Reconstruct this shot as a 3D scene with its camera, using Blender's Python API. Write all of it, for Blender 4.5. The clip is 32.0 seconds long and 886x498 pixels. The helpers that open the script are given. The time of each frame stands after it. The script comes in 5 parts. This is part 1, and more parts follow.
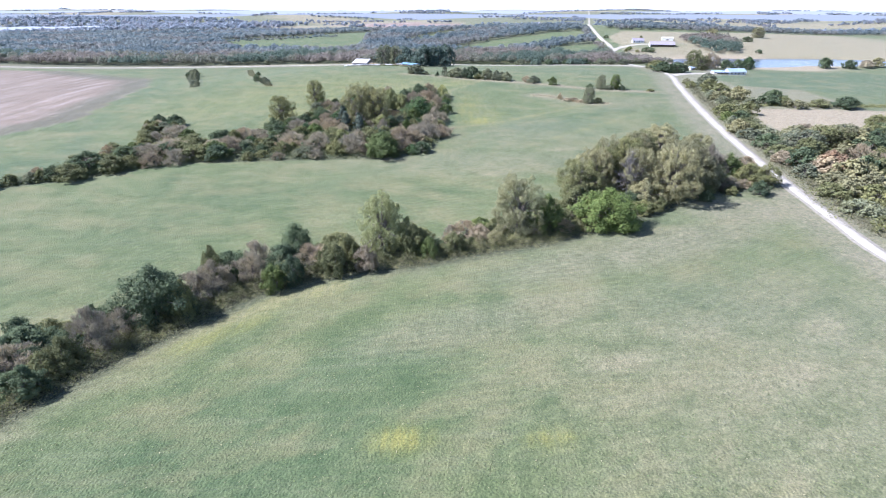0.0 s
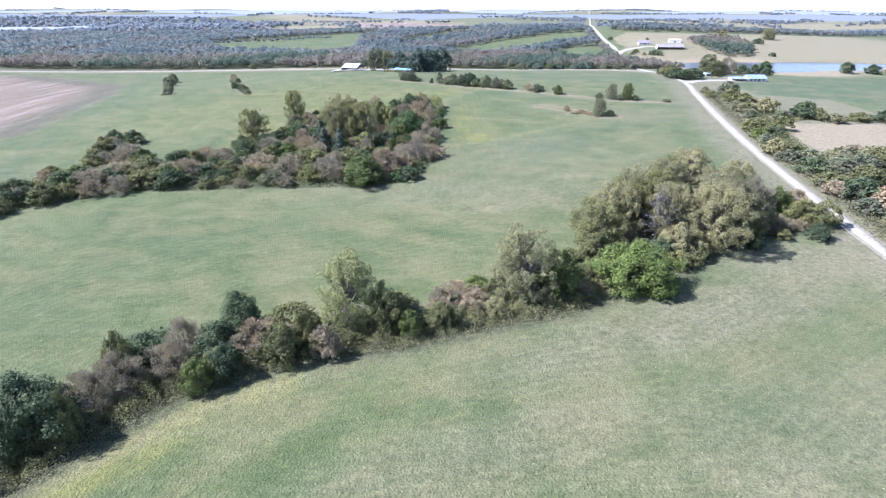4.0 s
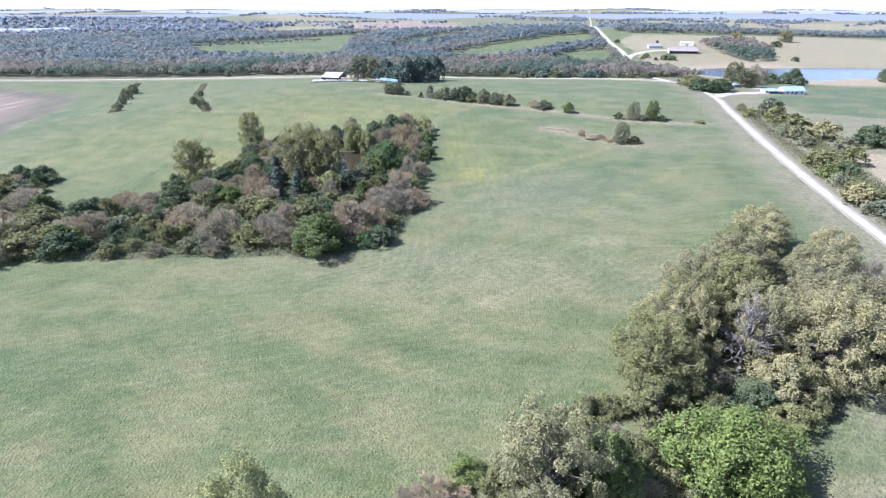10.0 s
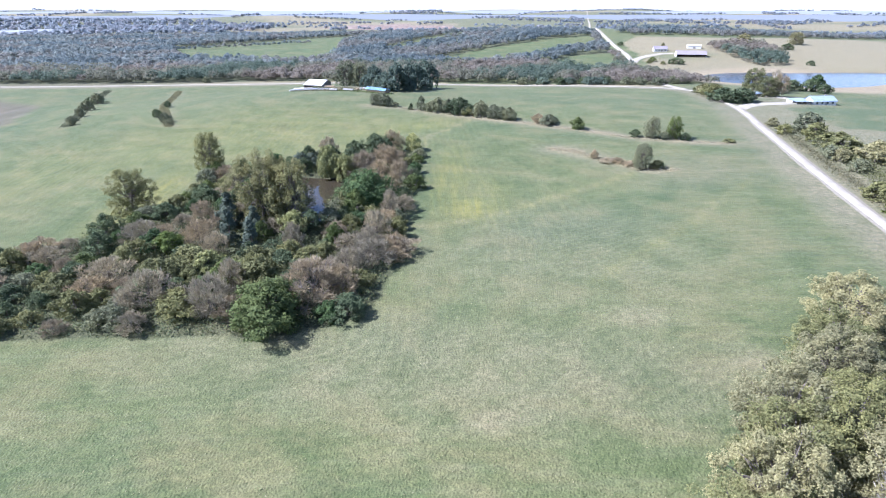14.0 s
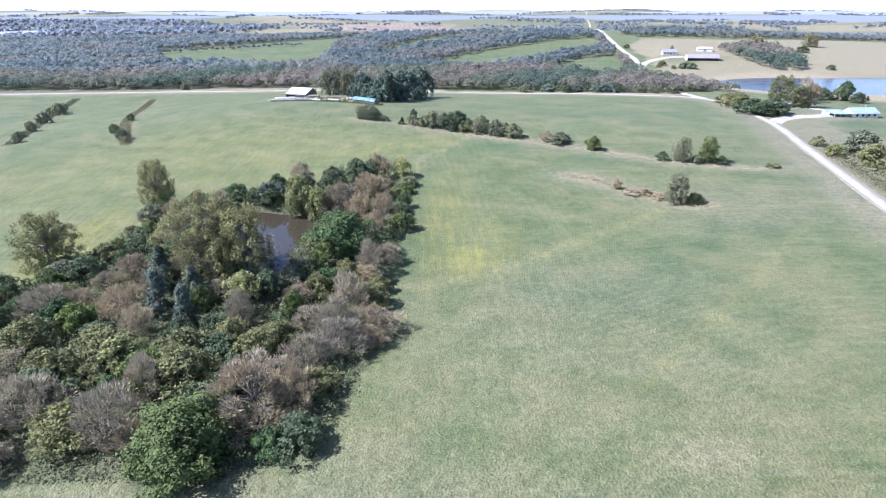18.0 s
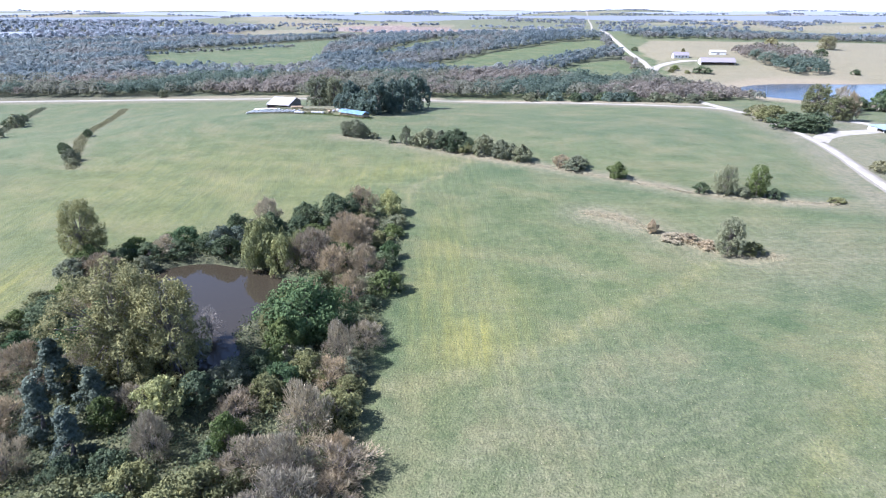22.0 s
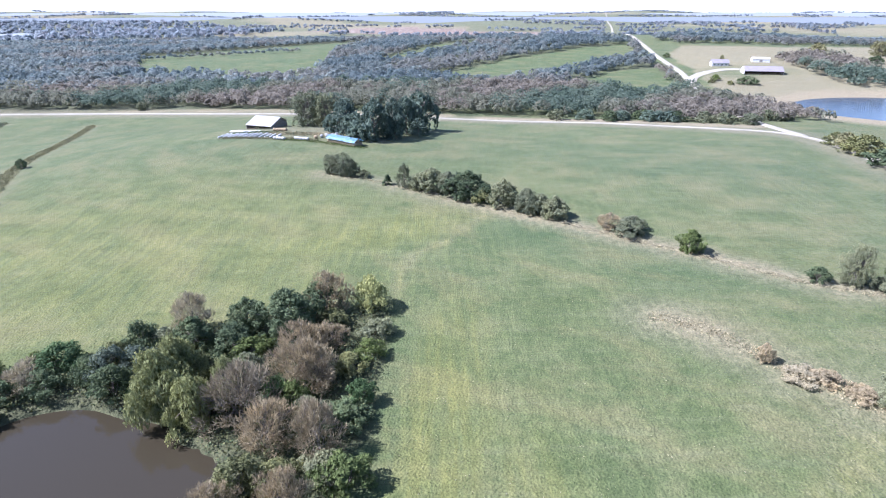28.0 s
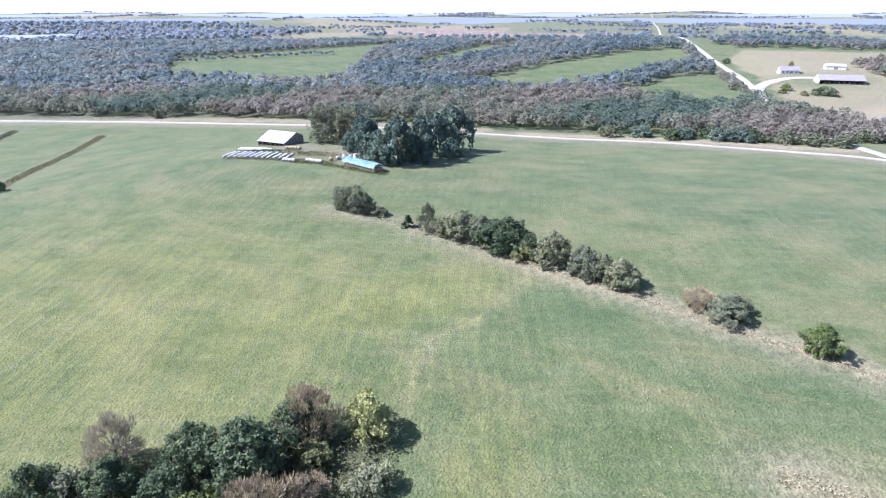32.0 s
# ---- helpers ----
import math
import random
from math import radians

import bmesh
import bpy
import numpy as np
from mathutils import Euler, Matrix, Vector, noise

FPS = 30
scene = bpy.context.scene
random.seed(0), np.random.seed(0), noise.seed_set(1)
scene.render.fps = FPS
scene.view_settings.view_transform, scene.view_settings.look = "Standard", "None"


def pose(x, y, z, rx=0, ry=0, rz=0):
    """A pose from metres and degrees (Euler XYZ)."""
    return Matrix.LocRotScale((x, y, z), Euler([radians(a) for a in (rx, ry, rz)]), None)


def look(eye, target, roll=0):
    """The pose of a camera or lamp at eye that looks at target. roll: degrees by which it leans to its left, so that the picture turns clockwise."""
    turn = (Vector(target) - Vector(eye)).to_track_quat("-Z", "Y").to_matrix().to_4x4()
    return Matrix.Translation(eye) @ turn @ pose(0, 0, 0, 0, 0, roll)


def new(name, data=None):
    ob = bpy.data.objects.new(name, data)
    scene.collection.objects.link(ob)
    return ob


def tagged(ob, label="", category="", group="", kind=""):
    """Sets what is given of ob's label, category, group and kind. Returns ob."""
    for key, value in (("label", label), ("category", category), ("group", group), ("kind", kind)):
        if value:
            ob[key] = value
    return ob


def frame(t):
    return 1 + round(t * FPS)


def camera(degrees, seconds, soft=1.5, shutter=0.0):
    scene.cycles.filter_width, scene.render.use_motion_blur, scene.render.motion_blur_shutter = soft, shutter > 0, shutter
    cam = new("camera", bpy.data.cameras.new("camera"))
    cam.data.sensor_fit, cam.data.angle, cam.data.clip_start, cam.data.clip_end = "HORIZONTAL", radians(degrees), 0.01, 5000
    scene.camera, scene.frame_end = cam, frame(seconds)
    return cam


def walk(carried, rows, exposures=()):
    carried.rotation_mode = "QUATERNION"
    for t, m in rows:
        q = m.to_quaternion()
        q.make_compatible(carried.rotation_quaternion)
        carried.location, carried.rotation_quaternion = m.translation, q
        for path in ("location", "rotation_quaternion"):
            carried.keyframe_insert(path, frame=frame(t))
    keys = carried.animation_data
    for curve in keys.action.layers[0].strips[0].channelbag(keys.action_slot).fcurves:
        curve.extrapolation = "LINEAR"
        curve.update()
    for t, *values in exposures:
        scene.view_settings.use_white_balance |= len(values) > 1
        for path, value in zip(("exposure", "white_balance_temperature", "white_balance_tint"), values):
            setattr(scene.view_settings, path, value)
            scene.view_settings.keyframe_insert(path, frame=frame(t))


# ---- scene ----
cam = camera(75.79, 32.0, soft=1.1)
PATH = [
    (0, -0.00, -0.00, 63.00, 67.149, 0.000, 0.061),
    (3, 2.69, 32.04, 63.80, 67.135, -0.073, 0.099),
    (6, 4.88, 63.94, 64.65, 67.098, -0.079, 0.061),
    (9, 7.40, 96.29, 66.03, 67.061, -0.186, 0.035),
    (11, 8.92, 118.09, 66.44, 67.041, -0.295, -0.008),
    (13, 10.36, 139.77, 66.74, 67.081, -0.464, -0.021),
    (17, 12.57, 182.70, 67.29, 67.115, -0.678, -0.046),
    (19, 13.32, 203.83, 67.59, 67.138, -0.754, -0.068),
    (21, 14.08, 224.62, 67.97, 67.126, -0.826, -0.054),
    (23, 14.86, 245.19, 68.59, 67.150, -0.789, -0.072),
    (25, 16.01, 265.94, 69.24, 67.157, -0.791, 0.022),
    (27.5, 17.21, 291.97, 69.77, 67.179, 0.051, -0.051),
    (28, 17.43, 297.20, 69.91, 67.186, 0.619, -0.022),
    (28.5, 17.60, 302.45, 70.09, 67.194, 1.452, 0.004),
    (29, 17.72, 307.74, 70.27, 67.170, 2.370, -0.005),
    (29.5, 17.78, 313.05, 70.42, 67.162, 3.208, 0.014),
    (30, 17.79, 318.39, 70.53, 67.192, 3.549, -0.007),
    (30.5, 17.76, 323.76, 70.58, 67.198, 3.843, 0.016),
    (31, 17.69, 329.16, 70.57, 67.234, 4.072, 0.034),
    (32, 17.47, 340.00, 70.46, 67.252, 4.347, -0.006),
]
walk(cam, [(t, pose(x, y, z, tilt, 0, turn) @ pose(0, 0, 0, 0, 0, roll)) for t, x, y, z, tilt, turn, roll in PATH], [(0, 1.56, 5280, 22.5), (32, 1.56, 5280, 22.5)])

# ---- world, sun ----
SUN_UP = 45
SUN_WAY = Vector((-1.0, -0.04, 0)).normalized() * math.cos(radians(SUN_UP)) + Vector((0, 0, math.sin(radians(SUN_UP))))
world = bpy.data.worlds.new("sky")
scene.world = world
world.use_nodes = True
wt = world.node_tree
sky = wt.nodes.new("ShaderNodeTexSky")
sky.sky_type = "NISHITA"
sky.sun_disc = False
sky.sun_elevation = radians(SUN_UP)
sky.sun_rotation = math.atan2(SUN_WAY.x, SUN_WAY.y)
sky.dust_density = 0.8
sky.air_density = 1.0
wt.links.new(sky.outputs[0], wt.nodes["Background"].inputs[0])
wt.nodes["Background"].inputs[1].default_value = 0.075
sun = new("sun", bpy.data.lights.new("sun", "SUN"))
sun.data.energy = 5.0
sun.data.angle = radians(0.6)
sun.data.color = (1.0, 0.955, 0.88)
sun.matrix_world = look(SUN_WAY * 500, (0, 0, 0))

# ---- the lie of the land: hills and hollows (x, y, reach, height) ----
HILLS = [(156, 516, 160, 12.1), (0, 180, 100, -5.6), (360, 1188, 260, 12.2), (-60, 552, 60, 8.0), (48, 264, 60, 5.8), (180, 720, 100, -1.8), (12, 336, 60, -4.8), (-240, 180, 100, -6.5), (120, 48, 60, 5.1), (-168, 516, 60, 4.5), (-420, 708, 160, -5.2), (84, 480, 60, 2.9), (48, 1344, 260, 8.8), (120, 156, 60, -3.0), (336, 876, 60, 4.0), (252, 1188, 160, 7.0), (-96, 624, 60, 2.1), (-60, 372, 60, 3.7), (-60, 444, 60, -1.9), (336, 732, 60, -4.1), (84, 696, 60, -2.4), (-420, 228, 160, -5.4), (516, 1188, 260, 8.8), (-96, 120, 60, -3.4)]
POND = [(-50, 370, 11, 9), (-29.5, 362, 9.5, 7.5), (-39, 367, 10, 9), (-38, 350, 8, 10), (-33, 332, 5, 9)]
LAKE = [(345, 706, 60, 46), (440, 716, 76, 42)]
PONDS = [(POND, 1.0, 2.6), (LAKE, 1.6, 5.0)]


def smooth(a, b, v):
    v = np.clip((v - a) / (b - a), 0, 1)
    return v * v * (3 - 2 * v)


def basin(spots, x, y):
    """How far out of a pond's basin a place lies: the shore is near 1.25."""
    return np.min([np.hypot((x - cx) / rx, (y - cy) / ry) for cx, cy, rx, ry in spots], axis=0)


def land(x, y):
    """Height of the ground, for numbers or arrays."""
    x, y = np.asarray(x, float), np.asarray(y, float)
    far = np.hypot(x, y)
    z = 20 * np.clip((far - 700) / 2600, 0, 1)
    for cx, cy, reach, rise in HILLS:
        z = z + rise * np.exp(-((x - cx) ** 2 + (y - cy) ** 2) / (2 * reach * reach))
    swell = np.sin(x / 310 + y / 720) * np.cos(y / 260 - x / 900) + 0.6 * np.sin(x / 170 - y / 230)
    z = z + smooth(1250, 2200, far) * swell * 9 + smooth(2400, 4700, far) * (27 + 6 * np.sin(x / 500))
    for spots, bed, level in PONDS:
        d = basin(spots, x, y)
        z = z + (np.maximum(z, level + 0.5) - z) * (1 - smooth(1.5, 2.3, d))
        z = z + (bed - z) * (1 - smooth(0.75, 1.5, d))
    return z


def inside(poly, x, y):
    hit = np.zeros(np.shape(x), bool)
    for (ax, ay), (bx, by) in zip(poly, poly[1:] + poly[:1]):
        hit ^= ((ay > y) != (by > y)) & (x < (bx - ax) * (y - ay) / (by - ay + 1e-9) + ax)
    return hit


def spline(pts, step):
    """A smooth line through plan points, sampled about every step metres."""
    p = [Vector((a, b, 0)) for a, b in pts]
    p = [2 * p[0] - p[1]] + p + [2 * p[-1] - p[-2]]
    out = []
    for a, b, c, d in zip(p, p[1:], p[2:], p[3:]):
        n = max(2, int((c - b).length / step))
        for k in range(n):
            t = k / n
            q = 0.5 * (2 * b + (c - a) * t + (2 * a - 5 * b + 4 * c - d) * t * t + (3 * b - a - 3 * c + d) * t ** 3)
            out.append((q.x, q.y))
    return out + [tuple(p[-2])[:2]]


# ---- materials ----
def material(name, rough=0.9, spec=0.2):
    m = bpy.data.materials.new(name)
    m.use_nodes = True
    b = m.node_tree.nodes["Principled BSDF"]
    b.inputs["Roughness"].default_value = rough
    b.inputs["Specular IOR Level"].default_value = spec
    return m, m.node_tree, b


def node(nt, kind, *ins):
    n = nt.nodes.new(kind)
    for k, v in ins:
        if isinstance(v, bpy.types.NodeSocket):
            nt.links.new(v, n.inputs[k])
        else:
            n.inputs[k].default_value = v
    return n


def noise_out(nt, where, scale, detail=3.0, rough=0.55):
    n = node(nt, "ShaderNodeTexNoise", ("Vector", where), ("Scale", scale), ("Detail", detail), ("Roughness", rough))
    return n.outputs["Fac"]


def ramp(nt, fac, stops):
    r = nt.nodes.new("ShaderNodeValToRGB")
    nt.links.new(fac, r.inputs[0])
    e = r.color_ramp.elements
    while len(e) < len(stops):
        e.new(0.5)
    for el, (at, col) in zip(e, stops):
        el.position = at
        el.color = (*col, 1)
    return r.outputs[0]


def blend(nt, fac, a, b, how="MIX"):
    n = nt.nodes.new("ShaderNodeMix")
    n.data_type = "RGBA"
    n.blend_type = how
    for sock, v in ((n.inputs[0], fac), (n.inputs[6], a), (n.inputs[7], b)):
        if isinstance(v, bpy.types.NodeSocket):
            nt.links.new(v, sock)
        else:
            sock.default_value = v if isinstance(v, float) else (*v, 1)
    return n.outputs[2]


def sums(nt, op, a, b):
    n = nt.nodes.new("ShaderNodeMath")
    n.operation = op
    n.use_clamp = False
    for sock, v in ((n.inputs[0], a), (n.inputs[1], b)):
        if isinstance(v, bpy.types.NodeSocket):
            nt.links.new(v, sock)
        else:
            sock.default_value = v
    return n.outputs[0]


def world_pos(nt):
    return nt.nodes.new("ShaderNodeNewGeometry").outputs["Position"]


def bump(nt, b, height, strength, distance):
    n = node(nt, "ShaderNodeBump", ("Height", height), ("Strength", strength), ("Distance", distance))
    nt.links.new(n.outputs[0], b.inputs["Normal"])


def ground_material():
    m, nt, b = material("pasture", 0.95, 0.1)
    # Sheen whitens ground seen at a low angle, imitating haze over far fields.
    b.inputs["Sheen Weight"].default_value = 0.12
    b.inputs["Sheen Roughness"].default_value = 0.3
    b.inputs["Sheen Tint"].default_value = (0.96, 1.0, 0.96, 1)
    pos = world_pos(nt)
    a1 = nt.nodes.new("ShaderNodeAttribute")
    a1.attribute_name = "cover"
    a2 = nt.nodes.new("ShaderNodeAttribute")
    a2.attribute_name = "cover_b"
    s1 = node(nt, "ShaderNodeSeparateColor", ("Color", a1.outputs["Color"]))
    s2 = node(nt, "ShaderNodeSeparateColor", ("Color", a2.outputs["Color"]))
    broad = noise_out(nt, pos, 0.018, 4.0, 0.6)
    mid = noise_out(nt, pos, 0.11, 5.0, 0.65)
    fine = noise_out(nt, pos, 0.8, 4.0, 0.7)
    tiny = noise_out(nt, pos, 2.9, 2.0, 0.6)
    stretch = node(nt, "ShaderNodeMapping", ("Vector", pos), ("Rotation", (0, 0, radians(-20))), ("Scale", (0.035, 0.45, 1)))
    swath = noise_out(nt, stretch.outputs[0], 1.0, 3.0, 0.6)
    green = ramp(nt, mid, [(0.30, (0.055, 0.075, 0.027)), (0.50, (0.078, 0.098, 0.037)), (0.72, (0.113, 0.122, 0.053))])
    lush_and_shade = ramp(nt, mid, [(0.30, (0.043, 0.070, 0.028)), (0.70, (0.068, 0.094, 0.039))])
    green = blend(nt, ramp(nt, broad, [(0.44, (0, 0, 0)), (0.64, (0.5, 0.5, 0.5))]), green, lush_and_shade)
    green = blend(nt, s2.outputs[0], green, lush_and_shade)
    warm = noise_out(nt, node(nt, "ShaderNodeMapping", ("Vector", pos), ("Location", (37, 11, 5)), ("Scale", (0.035, 0.05, 1))).outputs[0], 1.0, 4.0, 0.62)
    green = blend(nt, ramp(nt, warm, [(0.46, (0, 0, 0)), (0.66, (0.60, 0.60, 0.60))]), green, (0.148, 0.134, 0.064))
    dry = ramp(nt, fine, [(0.3, (0.108, 0.102, 0.060)), (0.7, (0.203, 0.178, 0.117))])
    mix_dry = sums(nt, "MULTIPLY", s1.outputs[0], ramp(nt, mid, [(0.25, (0.45, 0.45, 0.45)), (0.6, (1, 1, 1))]))
    col = blend(nt, mix_dry, green, dry)
    streak = ramp(nt, swath, [(0.50, (0, 0, 0)), (0.74, (0.22, 0.22, 0.22))])
    col = blend(nt, streak, col, (0.168, 0.168, 0.100))
    yel = ramp(nt, mid, [(0.3, (0.118, 0.119, 0.036)), (0.7, (0.190, 0.178, 0.053))])
    rows = node(nt, "ShaderNodeMapping", ("Vector", pos), ("Rotation", (0, 0, radians(8))), ("Scale", (0.62, 0.012, 1)))
    stripe = noise_out(nt, rows.outputs[0], 1.0, 2.0)
    ymask = sums(nt, "MULTIPLY", s1.outputs[1], ramp(nt, stripe, [(0.36, (0.35, 0.35, 0.35)), (0.62, (1, 1, 1))]))
    col = blend(nt, ymask, col, yel)
    stub = ramp(nt, fine, [(0.3, (0.185, 0.145, 0.092)), (0.7, (0.30, 0.248, 0.162))])
    col = blend(nt, s1.outputs[2], col, stub)
    drill = node(nt, "ShaderNodeMapping", ("Vector", pos), ("Rotation", (0, 0, radians(24))), ("Scale", (0.11, 0.006, 1)))
    pink = ramp(nt, noise_out(nt, drill.outputs[0], 1.0, 4.0, 0.7), [(0.36, (0.15, 0.100, 0.080)), (0.52, (0.20, 0.142, 0.115)), (0.66, (0.30, 0.235, 0.205))])
    col = blend(nt, s2.outputs[1], col, pink)
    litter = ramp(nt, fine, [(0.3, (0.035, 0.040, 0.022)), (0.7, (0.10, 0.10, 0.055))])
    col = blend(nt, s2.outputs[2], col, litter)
    a3 = nt.nodes.new("ShaderNodeAttribute")
    a3.attribute_name = "mown"
    wander = sums(nt, "ADD", sums(nt, "MULTIPLY", a3.outputs["Fac"], 2.2), sums(nt, "MULTIPLY", mid, 15.0))
    line = sums(nt, "SINE", wander, 0.0)
    lined = ramp(nt, line, [(0.0, (0.94, 0.945, 0.95)), (0.5, (1, 1, 1)), (1.0, (1.09, 1.08, 1.05))])
    col = blend(nt, ramp(nt, broad, [(0.38, (0.25, 0.25, 0.25)), (0.62, (1, 1, 1))]), col, blend(nt, 1.0, col, lined, "MULTIPLY"))
    speck = ramp(nt, tiny, [(0.32, (0.70, 0.72, 0.72)), (0.5, (1, 1, 1)), (0.72, (1.22, 1.21, 1.17))])
    fleck = ramp(nt, fine, [(0.30, (0.84, 0.85, 0.86)), (0.5, (1, 1, 1)), (0.7, (1.14, 1.13, 1.10))])
    col = blend(nt, 1.0, col, speck, "MULTIPLY")
    col = blend(nt, 1.0, col, fleck, "MULTIPLY")
    nt.links.new(col, b.inputs["Base Color"])
    clod = sums(nt, "ADD", noise_out(nt, pos, 2.2, 1.5, 0.5), sums(nt, "MULTIPLY", line, 0.05))
    bump(nt, b, sums(nt, "ADD", clod, sums(nt, "MULTIPLY", tiny, 0.4)), 1.0, 0.30)
    return m


def gravel_material():
    m, nt, b = material("limestone gravel", 0.95, 0.1)
    pos = world_pos(nt)
    big, fine = noise_out(nt, pos, 0.15, 4.0), noise_out(nt, pos, 4.0, 3.0, 0.7)
    c = ramp(nt, big, [(0.3, (0.27, 0.245, 0.195)), (0.7, (0.385, 0.355, 0.29))])
    c = blend(nt, 1.0, c, ramp(nt, fine, [(0.3, (0.75, 0.75, 0.75)), (0.7, (1.1, 1.1, 1.1))]), "MULTIPLY")
    nt.links.new(c, b.inputs["Base Color"])
    bump(nt, b, fine, 0.6, 0.05)
    return m


def water_material(name, tint, rough, chop):
    m, nt, b = material(name, rough, 0.5)
    pos = world_pos(nt)
    b.inputs["IOR"].default_value = 1.33
    b.inputs["Base Color"].default_value = (*tint, 1)
    bump(nt, b, noise_out(nt, pos, 0.9, 3.0), chop, 0.06)
    return m


def leaf_material(name, dark, light, through_light=0.24):
    m, nt, b = material(name, 0.75, 0.1)
    g = nt.nodes.new("ShaderNodeNewGeometry")
    o = nt.nodes.new("ShaderNodeObjectInfo")
    c = ramp(nt, g.outputs["Random Per Island"], [(0.0, tuple(0.8 * p + 0.2 * q for p, q in zip(dark, light))), (1.0, tuple(0.25 * p + 0.75 * q for p, q in zip(dark, light)))])
    tone = ramp(nt, o.outputs["Random"], [(0.0, (0.78, 0.80, 0.82)), (1.0, (1.18, 1.15, 1.05))])
    c = blend(nt, 1.0, c, tone, "MULTIPLY")
    patch = noise_out(nt, g.outputs["Position"], 0.35, 2.0)
    c = blend(nt, 1.0, c, ramp(nt, patch, [(0.3, (0.8, 0.82, 0.85)), (0.7, (1.18, 1.14, 1.05))]), "MULTIPLY")
    nt.links.new(c, b.inputs["Base Color"])
    tr = node(nt, "ShaderNodeBsdfTranslucent", ("Color", c))
    mx = node(nt, "ShaderNodeMixShader", (0, through_light), (1, b.outputs[0]), (2, tr.outputs[0]))
    nt.links.new(mx.outputs[0], nt.nodes["Material Output"].inputs[0])
    return m


def plain_material(name, a, c, scale=0.8, rough=0.7, metal=0.0, spec=0.3, rise=0.01):
    m, nt, b = material(name, rough, spec)
    n = noise_out(nt, world_pos(nt), scale, 5.0, 0.65)
    nt.links.new(ramp(nt, n, [(0.3, a), (0.7, c)]), b.inputs["Base Color"])
    b.inputs["Metallic"].default_value = metal
    bump(nt, b, n, 0.4, rise)
    return m


GROUND, GRAVEL = ground_material(), gravel_material()
POND_WATER = water_material("brown pond water", (0.034, 0.028, 0.018), 0.02, 0.05)
LAKE_WATER = water_material("lake water", (0.045, 0.06, 0.09), 0.14, 1.0)
BARK = plain_material("grey bark", (0.10, 0.085, 0.07), (0.23, 0.20, 0.17), 3.0, 0.9, rise=0.03)
PALE_BARK = plain_material("bleached dead wood", (0.140, 0.126, 0.106), (0.235, 0.215, 0.185), 2.0, 0.9)
SHOULDER = plain_material("grey roadside dirt", (0.15, 0.138, 0.105), (0.24, 0.215, 0.165), 0.6, 0.95)
LEAVES = {
    "olive": leaf_material("olive leaves", (0.082, 0.090, 0.038), (0.255, 0.258, 0.120)),
    "green": leaf_material("green leaves", (0.056, 0.086, 0.028), (0.190, 0.222, 0.080)),
    "deep": leaf_material("deep green leaves", (0.036, 0.072, 0.032), (0.128, 0.182, 0.080)),
    "dark": leaf_material("dark green leaves", (0.046, 0.072, 0.040), (0.150, 0.182, 0.098)),
    "bright": leaf_material("bright green leaves", (0.060, 0.096, 0.027), (0.205, 0.252, 0.080)),
    "mauve": leaf_material("mauve-brown thinning leaves", (0.205, 0.181, 0.128), (0.430, 0.384, 0.278)),
    "grey": leaf_material("grey withered leaves", (0.299, 0.276, 0.253), (0.587, 0.549, 0.523)),
    "brown": leaf_material("russet brown leaves", (0.200, 0.164, 0.104), (0.445, 0.372, 0.255)),
    "rust": leaf_material("rust brown leaves", (0.180, 0.118, 0.070), (0.370, 0.255, 0.160)),
    "silver": leaf_material("silvery willow leaves", (0.185, 0.178, 0.082), (0.430, 0.410, 0.218)),
    "yellow": leaf_material("yellowing leaves", (0.155, 0.172, 0.067), (0.427, 0.434, 0.198)),
    "dusty": leaf_material("dusty olive leaves", (0.132, 0.127, 0.066), (0.355, 0.340, 0.190)),
    "khaki": leaf_material("khaki cottonwood leaves", (0.118, 0.118, 0.052), (0.315, 0.308, 0.150)),
    "sage": leaf_material("grey-green sage leaves", (0.090, 0.102, 0.062), (0.268, 0.282, 0.180)),
    "cedar": leaf_material("blue green cedar needles", (0.058, 0.080, 0.062), (0.165, 0.195, 0.155)),
    "willow": leaf_material("pale willow leaves", (0.160, 0.176, 0.072), (0.355, 0.366, 0.175)),
    "farm": leaf_material("dark bluish shade tree leaves", (0.052, 0.082, 0.068), (0.177, 0.222, 0.177)),
}


def wood_material(name, dark, light, through_light=0.5, sheen=0.1):
    """Foliage seen from far off: it changes from tree to tree more than from leaf to leaf."""
    m, nt, b = material(name, 0.7, 0.15)
    # Bluish sheen pales the crowns in place of haze, most on far sets.
    b.inputs["Sheen Weight"].default_value = sheen
    b.inputs["Sheen Roughness"].default_value = 0.5
    b.inputs["Sheen Tint"].default_value = (0.88, 0.94, 1.0, 1)
    g = nt.nodes.new("ShaderNodeNewGeometry")
    c = ramp(nt, noise_out(nt, g.outputs["Position"], 0.085, 2.0), [(0.32, dark), (0.68, light)])
    c = blend(nt, 1.0, c, ramp(nt, g.outputs["Random Per Island"], [(0.0, (0.88, 0.88, 0.88)), (1.0, (1.1, 1.1, 1.1))]), "MULTIPLY")
    nt.links.new(c, b.inputs["Base Color"])
    tr = node(nt, "ShaderNodeBsdfTranslucent", ("Color", c))
    mx = node(nt, "ShaderNodeMixShader", (0, through_light), (1, b.outputs[0]), (2, tr.outputs[0]))
    nt.links.new(mx.outputs[0], nt.nodes["Material Output"].inputs[0])
    return m


